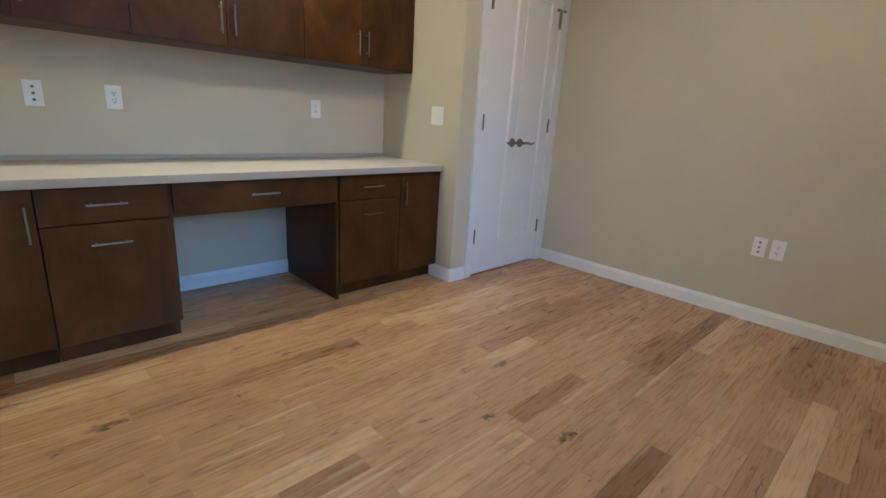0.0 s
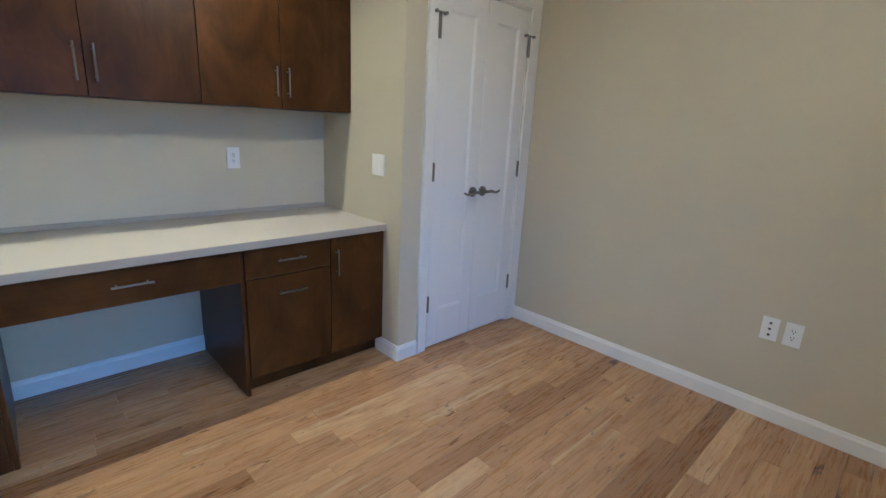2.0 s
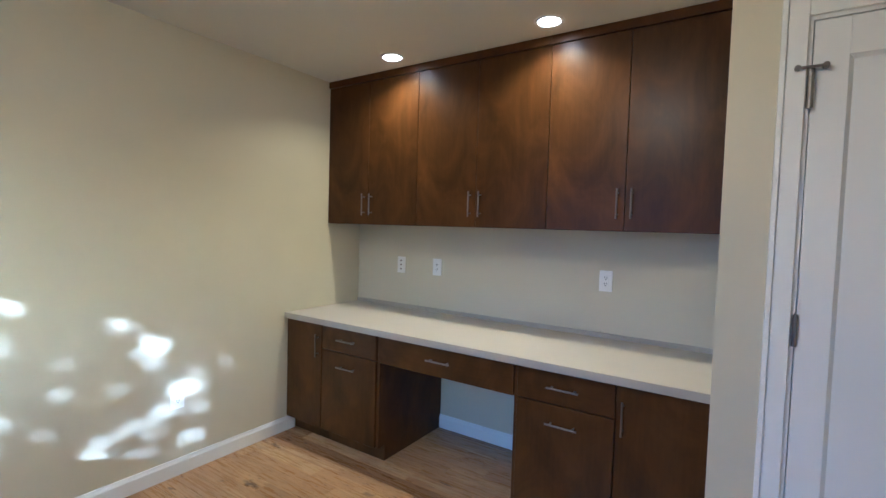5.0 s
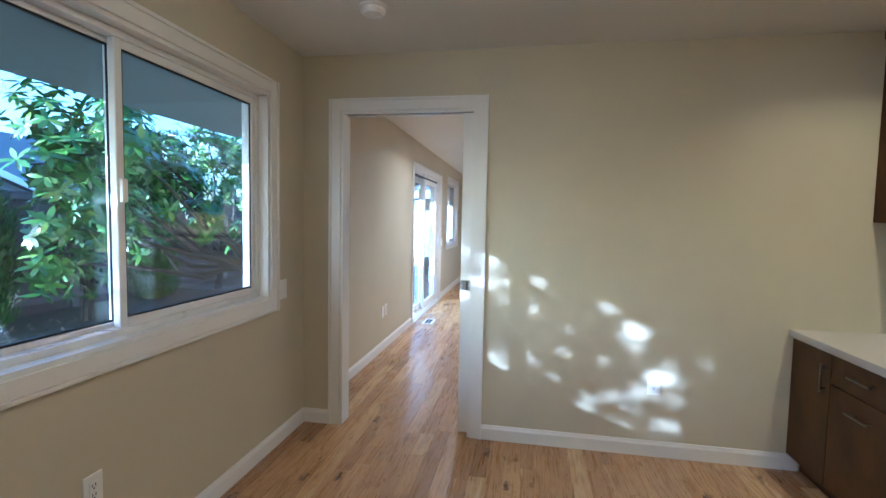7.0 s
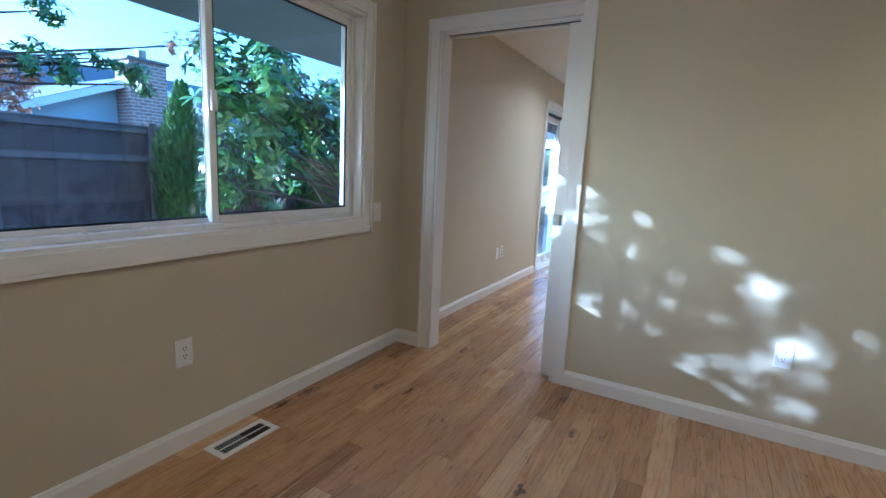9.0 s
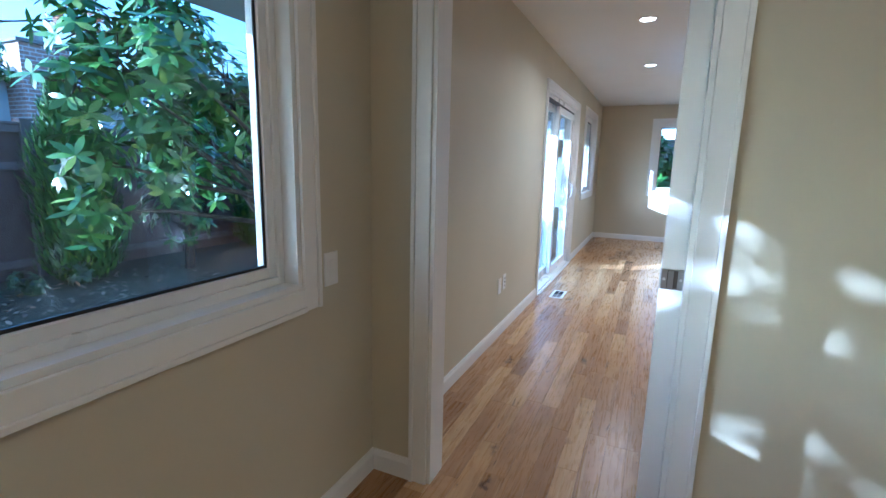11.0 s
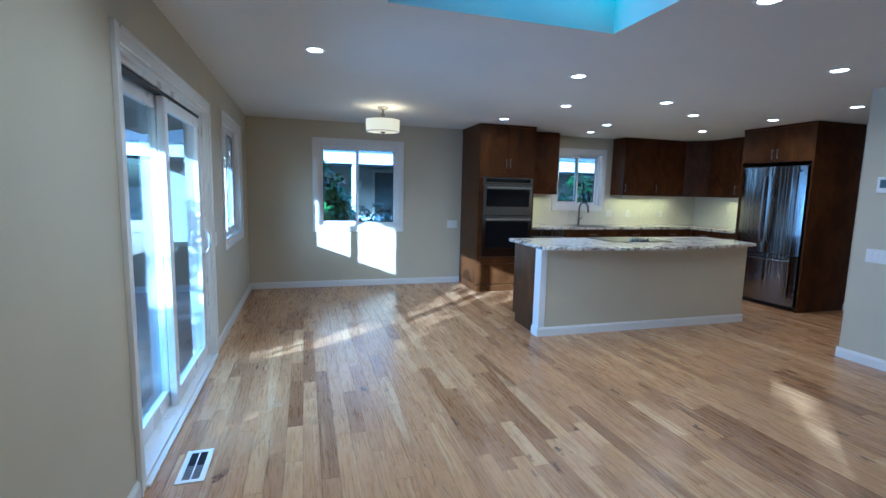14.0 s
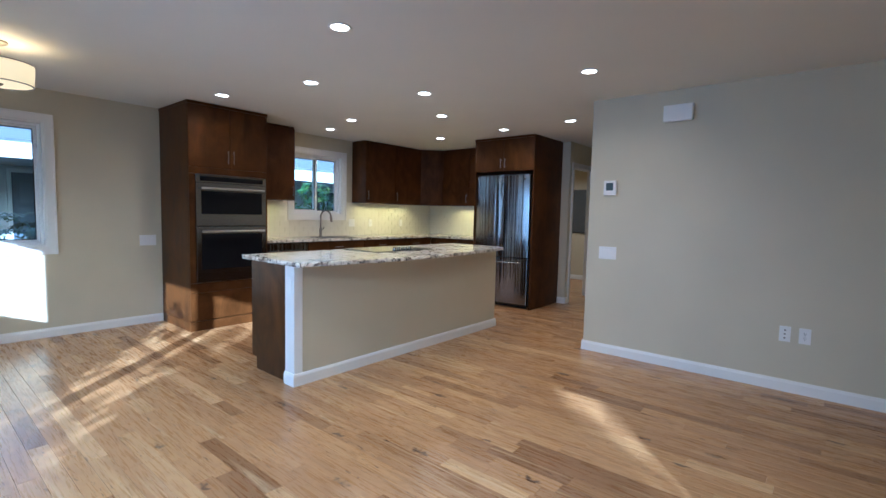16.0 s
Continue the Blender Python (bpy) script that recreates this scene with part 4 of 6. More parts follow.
def oven_tower():
    x0, x1 = 3.13, 4.0
    w = wood_unit("oven_tower", "tall dark cherry cabinet holding a double wall oven", "kitchen cabinets",
                  [(x0, x1, TF + 0.02, NORTH - 0.001, 1.668, KTOP)],
                  [("door", (x0 + 0.002, 3.563, TF, TF + 0.019, 1.735, KTOP - 0.03), (3.535, TF, 1.79), (3.535, TF, 1.93), WY),
                   ("door", (3.567, x1 - 0.002, TF, TF + 0.019, 1.735, KTOP - 0.03), (3.595, TF, 1.79), (3.595, TF, 1.93), WY),
                   ("drawer_front", (x0 + 0.002, x1 - 0.002, TF, TF + 0.019, 0.112, 0.405), None, None, None)])
    part("face_rail", boxes((x0 + 0.002, x1 - 0.002, TF, TF + 0.019, 1.665, 1.731), (x0 + 0.002, x1 - 0.002, TF, TF + 0.019, 0.409, 0.508), (x0 + 0.002, 3.19, TF, TF + 0.019, 0.51, 1.663), (3.972, x1 - 0.002, TF, TF + 0.019, 0.51, 1.663)), M_KITCH, w)
    part("drawer_box", boxes((x0, x1, TF + 0.02, NORTH - 0.001, 0.1, 0.50)), M_KITCH, w)
    part("side_panel", boxes((x0, x0 + 0.02, TF + 0.02, NORTH - 0.001, 0.5, 1.668)), M_KITCH, w)
    part("side_panel", boxes((x1 - 0.02, x1, TF + 0.02, NORTH - 0.001, 0.5, 1.668)), M_KITCH, w)
    part("back_panel", boxes((x0 + 0.02, x1 - 0.02, NORTH - 0.03, NORTH - 0.001, 0.5, 1.668)), M_KITCH, w)
    part("plinth", boxes((x0 - 0.004, x1, TF - 0.008, NORTH - 0.001, 0.0, 0.098), r=0.002), M_KITCH, w)
    part("crown", boxes((x0 - 0.008, x1, TF - 0.012, NORTH - 0.001, KTOP - 0.028, KTOP), r=0.002), M_KITCH, w)
    o = thing("double_oven", (3.58, TF, 0.51), "stainless steel double wall oven with black glass doors", "oven")
    f = TF - 0.022
    part("body", boxes((3.195, 3.968, TF + 0.012, TF + 0.5, 0.512, 1.66)), M_BLACK, o)
    part("control_panel", boxes((3.192, 3.970, f, TF + 0.01, 1.575, 1.658), r=0.003), M_TRIMSTEEL, o, "stainless control strip")
    part("display", boxes((3.235, 3.93, f - 0.002, f - 0.0005, 1.592, 1.642), r=0.0005), M_OVENG, o, "black glass display")
    for lo, hi, gl, gh, hz in ((1.118, 1.571, 1.245, 1.49, 1.515), (0.515, 1.108, 0.655, 1.035, 1.062)):
        d = part("oven_door", boxes((3.192, 3.970, f, TF + 0.01, lo, hi), r=0.004, seg=2), M_TRIMSTEEL, o, "stainless oven door")
        part("oven_window", boxes((3.245, 3.918, f - 0.003, f - 0.0005, gl, gh), r=0.001), M_OVENG, d, "dark glass window")
        bm = bmesh.new()
        rod(bm, (3.235, f - 0.045, hz), (3.927, f - 0.045, hz), 0.012, 14)
        for hx in (3.27, 3.89):
            rod(bm, (hx, f, hz), (hx, f - 0.045, hz), 0.009, 10)
        part("handle", bm, M_LATCH, d, "stainless bar handle", True)
    part("vent_strip", boxes((3.195, 3.968, f + 0.006, TF + 0.01, 1.1085, 1.1175)), M_BLACK, o)


oven_tower()

UF = 7.335
wood_unit("kitchen_wall_cabinet", "dark cherry wall cabinet beside the oven tower", "kitchen cabinets", [(4.001, 4.64, UF + 0.02, NORTH - 0.001, 1.437, KTOP)],
          [("door", (4.003, 4.638, UF, UF + 0.019, 1.439, KTOP - 0.03), (4.60, UF, 1.49), (4.60, UF, 1.63), WY)])
for a, b in ((5.872, 6.49), (6.491, 7.119)):
    wood_unit("kitchen_wall_cabinet", "dark cherry wall cabinet over the lit backsplash", "kitchen cabinets", [(a, b, UF + 0.02, NORTH - 0.001, 1.45, KTOP)],
              [("door", (a + 0.002, b - 0.002, UF, UF + 0.019, 1.452, KTOP - 0.03), (a + 0.035, UF, 1.50), (a + 0.035, UF, 1.64), WY)])


def corner_cabinet():
    w = thing("corner_wall_cabinet", (7.45, 7.4, 1.45), "dark cherry diagonal corner wall cabinet", "cabinet", "kitchen cabinets")
    part("body", extrude_poly(bmesh.new(), [(7.12, NORTH - 0.001), (7.12, UF + 0.02), (7.382, 7.06), (EASTK - 0.001, 7.06), (EASTK - 0.001, NORTH - 0.001)], 1.45, KTOP), M_KITCH, w)
    bm = boxes((0.004, 0.37, -0.019, 0.0, 1.452, KTOP - 0.03), r=0.0014)
    m = Matrix.Translation((7.122, UF + 0.016, 0)) @ Matrix.Rotation(math.atan2(7.06 - UF - 0.02, 7.382 - 7.12), 4, "Z")
    bmesh.ops.transform(bm, matrix=m, verts=list(bm.verts))
    part("door", bm, M_KITCH, w)


corner_cabinet()
WEX = Vector((-0.028, 0, 0))
for a, b in ((5.921, 6.49), (6.491, 7.058)):
    wood_unit("kitchen_wall_cabinet", "dark cherry wall cabinet between the corner and the refrigerator", "kitchen cabinets", [(7.40, EASTK - 0.001, a, b, 1.45, KTOP)],
              [("door", (7.38, 7.399, a + 0.002, b - 0.002, 1.452, KTOP - 0.03), (7.38, a + 0.035, 1.5), (7.38, a + 0.035, 1.64), WEX)])

# base run
BF = 7.06
for k, (a, b) in enumerate(((4.67, 5.62), (5.621, 6.3), (6.301, 7.10))):
    m = (a + b) / 2
    wood_unit("kitchen_base_cabinet", "dark cherry base cabinet under the granite counter", "kitchen cabinets", [(a, b, BF + 0.02, NORTH - 0.001, 0.1, 0.899), (a, b, BF + 0.07, NORTH - 0.001, 0, 0.1)],
              [("drawer_front", (a + 0.002, b - 0.002, BF, BF + 0.019, 0.745, 0.89), (m - 0.07, BF, 0.815), (m + 0.07, BF, 0.815), WY),
               ("door", (a + 0.002, m - 0.001, BF, BF + 0.019, 0.112, 0.74), (m - 0.035, BF, 0.54), (m - 0.035, BF, 0.68), WY),
               ("door", (m + 0.001, b - 0.002, BF, BF + 0.019, 0.112, 0.74), (m + 0.035, BF, 0.54), (m + 0.035, BF, 0.68), WY)])
for a, b in ((5.921, 6.49), (6.491, 7.06)):
    m = (a + b) / 2
    wood_unit("kitchen_base_cabinet", "dark cherry base cabinet under the granite counter", "kitchen cabinets", [(7.12, EASTK - 0.001, a, b, 0.1, 0.899), (7.17, EASTK - 0.001, a, b, 0, 0.1)],
              [("drawer_front", (7.10, 7.119, a + 0.002, b - 0.002, 0.745, 0.89), (7.10, m - 0.07, 0.815), (7.10, m + 0.07, 0.815), WEX),
               ("door", (7.10, 7.119, a + 0.002, b - 0.002, 0.112, 0.74), (7.10, b - 0.04, 0.54), (7.10, b - 0.04, 0.68), WEX)])
dw = thing("dishwasher", (4.33, BF, 0), "stainless steel dishwasher under the counter", "dishwasher")
part("body", boxes((4.006, 4.664, BF + 0.025, NORTH - 0.05, 0.0, 0.898)), M_BLACK, dw)
part("door", boxes((4.01, 4.66, BF, BF + 0.024, 0.11, 0.80), r=0.003), M_STEEL, dw)
part("control_panel", boxes((4.01, 4.66, BF, BF + 0.024, 0.805, 0.885), r=0.003), M_STEEL, dw)
part("handle", rod(bmesh.new(), (4.07, BF - 0.03, 0.79), (4.6, BF - 0.03, 0.79), 0.011, 12), M_STEEL, dw, "", True)


def chiselled_slab(pts, z0, z1, rough_edges, seed=3):
    """A slab whose named edges are broken by hand: small uneven facets between top and bottom."""
    rnd = random.Random(seed)
    line, jag = [], []
    n = len(pts)
    for i in range(n):
        a, b = Vector((*pts[i], 0)), Vector((*pts[(i + 1) % n], 0))
        steps = max(1, int((b - a).length / 0.028)) if i in rough_edges else 1
        for s in range(steps):
            line.append(a.lerp(b, s / steps))
            jag.append(i in rough_edges)
    c = sum(line, Vector()) / len(line)
    bm = bmesh.new()
    rings = []
    for lev, z in enumerate((z0, z0 + (z1 - z0) * 0.35, z0 + (z1 - z0) * 0.7, z1)):
        ring = []
        for p, j in zip(line, jag):
            d = (p - c).normalized()
            push = rnd.uniform(-0.009, 0.010) if j and lev in (1, 2) else (rnd.uniform(-0.008, 0.002) if j else 0)
            ring.append(bm.verts.new((p.x + d.x * push, p.y + d.y * push, z + (rnd.uniform(-0.003, 0.003) if j and 0 < lev < 3 else 0))))
        rings.append(ring)
    m = len(line)
    for a, b in zip(rings, rings[1:]):
        for k in range(m):
            bm.faces.new((a[k], a[(k + 1) % m], b[(k + 1) % m], b[k]))
    bm.faces.new(rings[0][::-1])
    bm.faces.new(rings[-1])
    return bm


lc = tagged(obj("kitchen_counter", chiselled_slab([(4.002, 7.03), (7.07, 7.03), (7.07, 5.922), (EASTK - 0.002, 5.922), (EASTK - 0.002, NORTH - 0.002), (4.002, NORTH - 0.002)], 0.90, 0.932, (0, 1), 5), M_GRAN),
            "white and black granite counter along the kitchen walls", "countertop")

# island
isl = thing("kitchen_island", (4.3, 5.1, 0), "kitchen island with a greige pony wall and dark cherry ends", "kitchen island")
part("pony_wall", boxes((3.082, 5.667, 4.785, 4.90, 0.0, 0.899)), M_WALL, isl, "greige painted wall")
part("end_post", boxes((3.008, 3.080, 4.781, 4.902, 0.0, 0.899), r=0.002), M_TRIM, isl, "white painted end post")
part("end_panel", boxes((3.028, 3.05, 4.904, 5.36, 0.0, 0.899), (3.028, 3.05, 5.36, 5.43, 0.1, 0.899)), M_KITCH, isl, "dark cherry end panel")
part("cabinet_body", boxes((3.052, 5.665, 4.902, 5.41, 0.1, 0.899), (3.052, 5.665, 4.902, 5.35, 0.0, 0.1)), M_KITCH, isl)
for k in range(4):
    a = 3.054 + k * 0.6525
    d = part("door", boxes((a, a + 0.648, 5.411, 5.43, 0.112, 0.89), r=0.0014), M_KITCH, isl)
    bar_pull(d, (a + 0.6, 5.43, 0.62), (a + 0.6, 5.43, 0.76), Vector((0, 0.028, 0)))
h, t = 0.092, 0.014
part("baseboard", wedge(bmesh.new(), [(4.781, 0), (4.781 - t, 0), (4.781 - t, h - 0.02), (4.781 - t * 0.5, h), (4.781, h)], "x", 2.994, 5.681), M_TRIM, isl, "white baseboard")
part("baseboard", wedge(bmesh.new(), [(3.008, 0), (3.008 - t, 0), (3.008 - t, h - 0.02), (3.008 - t * 0.5, h), (3.008, h)], "y", 4.7815, 4.902), M_TRIM, isl)
part("baseboard", wedge(bmesh.new(), [(5.667, 0), (5.667 + t, 0), (5.667 + t, h - 0.02), (5.667 + t * 0.5, h), (5.667, h)], "y", 4.7815, 4.902), M_TRIM, isl)
part("outlet_plate", boxes((3.002, 3.0075, 4.805, 4.877, 0.69, 0.81), r=0.002), M_PLATE, isl, "white outlet plate")
front = []
for k in range(13):
    u = k / 12
    front.append((2.968 + u * (5.72 - 2.968), 4.66 + 0.06 * u - 0.165 * math.sin(math.pi * u) ** 1.0))
outline = front + [(5.80, 5.10), (5.78, 5.52), (2.975, 5.50)]
tagged(obj("island_counter", chiselled_slab(outline, 0.90, 0.932, tuple(range(0, 14)) + (15,), 8), M_GRAN), "bow-fronted white and black granite island top with chiselled edge", "countertop")
ct = thing("cooktop", (4.37, 5.23, 0.932), "black glass cooktop with steel knobs let into the island top", "cooktop")
part("glass_plate", boxes((3.99, 4.76, 4.975, 5.485, 0.9325, 0.9395), r=0.002), M_OVENG, ct)
part("rim", boxes((3.984, 3.99, 4.969, 5.491, 0.9322, 0.938), (4.76, 4.766, 4.969, 5.491, 0.9322, 0.938), (3.99, 4.76, 4.969, 4.975, 0.9322, 0.938), (3.99, 4.76, 5.485, 5.491, 0.9322, 0.938)), M_STEEL, ct)
for k in range(5):
    bm = bmesh.new()
    kx, ky = 4.28 + 0.052 * k, 5.05
    rod(bm, (kx, ky, 0.9395), (kx, ky, 0.944), 0.021, 16)
    rod(bm, (kx, ky, 0.944), (kx, ky, 0.966), 0.017, 16, 0.014)
    part("knob", bm, M_STEEL, ct, "round steel knob", True)
for bx, by, br in ((4.14, 5.33, 0.09), (4.57, 5.34, 0.105), (4.13, 5.1, 0.075), (4.62, 5.1, 0.075)):
    part("burner_ring", lathe(bmesh.new(), [(br, 0.0), (br + 0.004, 0.0)], (bx, by, 0.9398), 36), mat("burner_mark", (0.16, 0.16, 0.16), 0.3), ct)

# sink and faucet
sk = thing("kitchen_sink", (5.24, 7.33, 0.93), "stainless undermount sink below the window", "sink")
part("rim", boxes((4.92, 5.56, 7.12, 7.14, 0.931, 0.9345), (4.92, 5.56, 7.48, 7.50, 0.931, 0.9345), (4.92, 4.94, 7.14, 7.48, 0.931, 0.9345), (5.54, 5.56, 7.14, 7.48, 0.931, 0.9345)), M_STEEL, sk)
# no bowl is cut; a black sheet stands for its shade
part("basin", boxes((4.94, 5.54, 7.14, 7.48, 0.9322, 0.9332)), M_BLACK, sk, "flat black sheet for the shade in the steel bowl")
fc = thing("faucet", (5.2, 7.55, 0.932), "brushed nickel gooseneck faucet", "faucet")
bm = bmesh.new()
rod(bm, (5.2, 7.55, 0.932), (5.2, 7.55, 0.945), 0.028, 18)
rod(bm, (5.2, 7.55, 0.945), (5.2, 7.55, 1.06), 0.019, 16, 0.017)
part("base", bm, M_NICKEL, fc, "", True)
arc = [(5.2, 7.55, 1.05), (5.2, 7.55, 1.22)] + [(5.2 + 0.035 * (1 - math.cos(a)), 7.55 - 0.075 * (1 - math.cos(a)), 1.22 + 0.095 * math.sin(a)) for a in [k * math.pi / 9 for k in range(1, 10)]]
arc += [(arc[-1][0] + 0.004, arc[-1][1] - 0.008, 1.15)]
part("spout", tube(bmesh.new(), arc, [0.012] * (len(arc) - 3) + [0.013, 0.016, 0.017], 12), M_NICKEL, fc, "", True)
part("lever", tube(bmesh.new(), [(5.2, 7.55, 1.03), (5.235, 7.545, 1.04), (5.26, 7.54, 1.075)], [0.008, 0.007, 0.006], 8), M_NICKEL, fc, "", True)

# refrigerator and its surround
sur = thing("refrigerator_surround", (7.1, 5.42, 0), "dark cherry panels and cabinet boxed round the refrigerator", "cabinet", "kitchen cabinets")
part("side_panel", boxes((6.76, 7.599, 4.931, 4.95, 0, KTOP)), M_KITCH, sur)
part("side_panel", boxes((6.76, EASTK - 0.001, 5.90, 5.92, 0, KTOP)), M_KITCH, sur)
part("bridge_body", boxes((6.78, EASTK - 0.13, 4.951, 5.899, 1.925, KTOP)), M_KITCH, sur)
for a, b, hy in ((4.952, 5.423, 5.39), (5.427, 5.898, 5.46)):
    d = part("door", boxes((6.76, 6.779, a, b, 1.928, KTOP - 0.03), r=0.0014), M_KITCH, sur)
    bar_pull(d, (6.76, hy, 1.97), (6.76, hy, 2.10), WEX)
part("crown", boxes((6.748, EASTK - 0.14, 4.93, 5.92, KTOP - 0.028, KTOP), r=0.002), M_KITCH, sur)

fr = thing("refrigerator", (7.1, 5.43, 0), "stainless french-door refrigerator with a bottom freezer drawer", "refrigerator")
part("body", boxes((6.80, 7.55, 4.985, 5.865, 0.03, 1.87)), mat("fridge_side", (0.045, 0.045, 0.048), 0.5), fr, "dark grey cabinet")


def bowed_door(y0, y1, z0, z1, x_mid, x_edge, xb, ya, yb):
    """A steel front that bows out along its width; the bow runs over ya to yb."""
    bm = bmesh.new()
    n = 10
    cols = []
    for k in range(n + 1):
        y = y0 + (y1 - y0) * k / n
        u = (y - ya) / (yb - ya) * 2 - 1
        x = x_mid + (x_edge - x_mid) * u * u
        e = 0.012 if k in (0, n) else 0
        cols.append([bm.verts.new((x + e, y, z0)), bm.verts.new((x + e, y, z1)), bm.verts.new((xb, y, z1)), bm.verts.new((xb, y, z0))])
    for a, b in zip(cols, cols[1:]):
        for k in range(4):
            bm.faces.new((a[k], a[(k + 1) % 4], b[(k + 1) % 4], b[k]))
    bm.faces.new(cols[0])
    bm.faces.new(cols[-1][::-1])
    return bm


for y0, y1, hy in ((4.985, 5.423, 5.375), (5.427, 5.865, 5.475)):
    d = part("door", bowed_door(y0, y1, 0.722, 1.868, 6.712, 6.745, 6.795, 4.985, 5.865), M_STEEL, fr, "stainless door", True)
    bm = bmesh.new()
    tube(bm, [(6.715, hy, 0.86), (6.675, hy, 0.90), (6.668, hy, 1.1), (6.668, hy, 1.5), (6.675, hy, 1.72), (6.715, hy, 1.76)], 0.012, 10)
    part("handle", bm, M_STEEL, d, "long curved steel handle", True)
d = part("freezer_drawer", bowed_door(4.985, 5.865, 0.062, 0.708, 6.712, 6.745, 6.795, 4.985, 5.865), M_STEEL, fr, "stainless freezer drawer", True)
bm = bmesh.new()
tube(bm, [(6.72, 5.08, 0.645), (6.676, 5.11, 0.645), (6.662, 5.3, 0.645), (6.660, 5.425, 0.645), (6.662, 5.55, 0.645), (6.676, 5.74, 0.645), (6.72, 5.77, 0.645)], 0.012, 10)
part("handle", bm, M_STEEL, d, "steel drawer handle", True)
part("grille", boxes((6.79, 6.80, 5.0, 5.85, 0.005, 0.055)), M_BLACK, fr)
part("badge", boxes((6.7155, 6.7175, 5.035, 5.06, 1.79, 1.815), r=0.0005), M_DARKM, fr)

# backsplash tiles, joined
tiles = []
rnd = random.Random(4)


def tile_run(place, a0, a1, z0, z1, skip=None):
    z, row = z0, 0
    while z < z1 - 0.01:
        a = a0 - (0.076 if row % 2 else 0.0)
        while a < a1:
            b0, b1, h1 = max(a, a0), min(a + 0.150, a1), min(z + 0.073, z1)
            if b1 - b0 > 0.01 and not (skip and b1 > skip[0] and b0 < skip[1] and h1 > skip[2]):
                tiles.append(place((b0 + 0.001, b1 - 0.001, 0.004, 0.0085 + rnd.uniform(-0.0006, 0.0006), z + 0.001, h1 - 0.001)))
            a += 0.152
        z += 0.075
        row += 1


def kitchen_east(b):
    return (EASTK - b[3], EASTK - b[2], b[0], b[1], b[4], b[5])


tile_run(north, 4.001, EASTK - 0.01, 0.933, 1.448, (4.73, 5.752, 1.165))
tile_run(kitchen_east, 5.921, NORTH - 0.01, 0.933, 1.448)
bm = bmesh.new()
for tb in tiles:
    box(bm, *tb)
bs = structure("backsplash", boxes(north((4.001, 4.728, 0, 0.004, 0.932, 1.449)), north((4.728, 5.754, 0, 0.004, 0.932, 1.167)), north((5.754, EASTK - 0.001, 0, 0.004, 0.932, 1.449)), kitchen_east((5.921, NORTH - 0.004, 0, 0.004, 0.932, 1.449))), M_GROUT, "cream glazed tile backsplash lit from under the cabinets", "backsplash")
tagged(part("tile", bm, M_SPLASH, bs), "", "", "", "stuff")


def bs_north(b):
    return (b[0], b[1], NORTH - 0.009 - b[3], NORTH - 0.009 - b[2], b[4], b[5])


plate(bs_north, 5.86, 1.13, "double", 0.118)
plate(bs_north, 6.25, 1.13, "outlet")
plate(bs_north, 6.95, 1.13, "outlet")
plate(bs_north, 4.12, 1.13, "outlet")

UC = (1.0, 0.70, 0.22)
lamp("under_cabinet_lamp", "AREA", (6.5, 7.5, 1.445), (6.5, 7.5, 0), 1.3, UC, 1.2, 0.06)
lamp("under_cabinet_lamp", "AREA", (7.55, 6.45, 1.445), (7.55, 6.45, 0), 1.2, UC, 0.06, 1.0)
lamp("under_cabinet_lamp", "AREA", (4.3, 7.5, 1.432), (4.3, 7.5, 0), 0.45, UC, 0.5, 0.06)
# fill lamp without a fixture, added to brighten the room off the hall
lamp("far_room_fill", "AREA", (9.2, 5.9, CEIL - 0.02), (9.2, 5.9, 0), 4, WARM, 0.3)


# ---- outdoors ----
def soil():
    m = mat("garden_soil", (0.06, 0.045, 0.03), 0.95)
    v = coords(m)
    c = ramp(m, noise_fac(m, v, 0.35, 5), [(0.35, (0.035, 0.026, 0.018)), (0.6, (0.06, 0.07, 0.028)), (0.8, (0.09, 0.075, 0.045))])
    c = mixc(m, 0.5, c, ramp(m, noise_fac(m, v, 28, 4), [(0.35, (0.02, 0.015, 0.01)), (0.7, (0.15, 0.11, 0.07))]))
    link(m, c, bsdf(m).inputs["Base Color"])
    bump(m, noise_fac(m, v, 30, 4), 0.6, 0.03)
    return m


def concrete():
    m = mat("concrete", (0.33, 0.33, 0.32), 0.8)
    v = coords(m)
    link(m, ramp(m, noise_fac(m, v, 2.0, 6), [(0.3, (0.10, 0.10, 0.098)), (0.7, (0.17, 0.17, 0.165))]), bsdf(m).inputs["Base Color"])
    bump(m, noise_fac(m, v, 60, 3), 0.25, 0.004)
    return m


GZ = -0.12
bm = bmesh.new()
vs = [bm.verts.new(p) for p in ((-400, -400, GZ), (400, -400, GZ), (400, 400, GZ), (-400, 400, GZ))]
bm.faces.new(vs)
structure("ground", bm, soil(), "dark garden soil with patches of grass", "ground")
structure("pavement", boxes((-3.2, -0.17, 2.6, 5.4, GZ - 0.1, -0.06), (-3.2, -0.17, 5.41, 8.4, GZ - 0.1, -0.062), r=0.006), concrete(), "grey concrete patio slabs by the sliding door", "patio")

M_FENCE = stained_wood("fence_stain", (0.060, 0.040, 0.040), (0.115, 0.082, 0.078), (0.19, 0.145, 0.135), (1, 1, 0.08), 0.75, 7)
# lighter copy of the fence stain: sky light on rails and posts, as colour
M_RAIL = stained_wood("sky_lit_fence_rail", (0.11, 0.085, 0.085), (0.19, 0.15, 0.15), (0.28, 0.23, 0.225), (1, 0.08, 1), 0.75, 7)


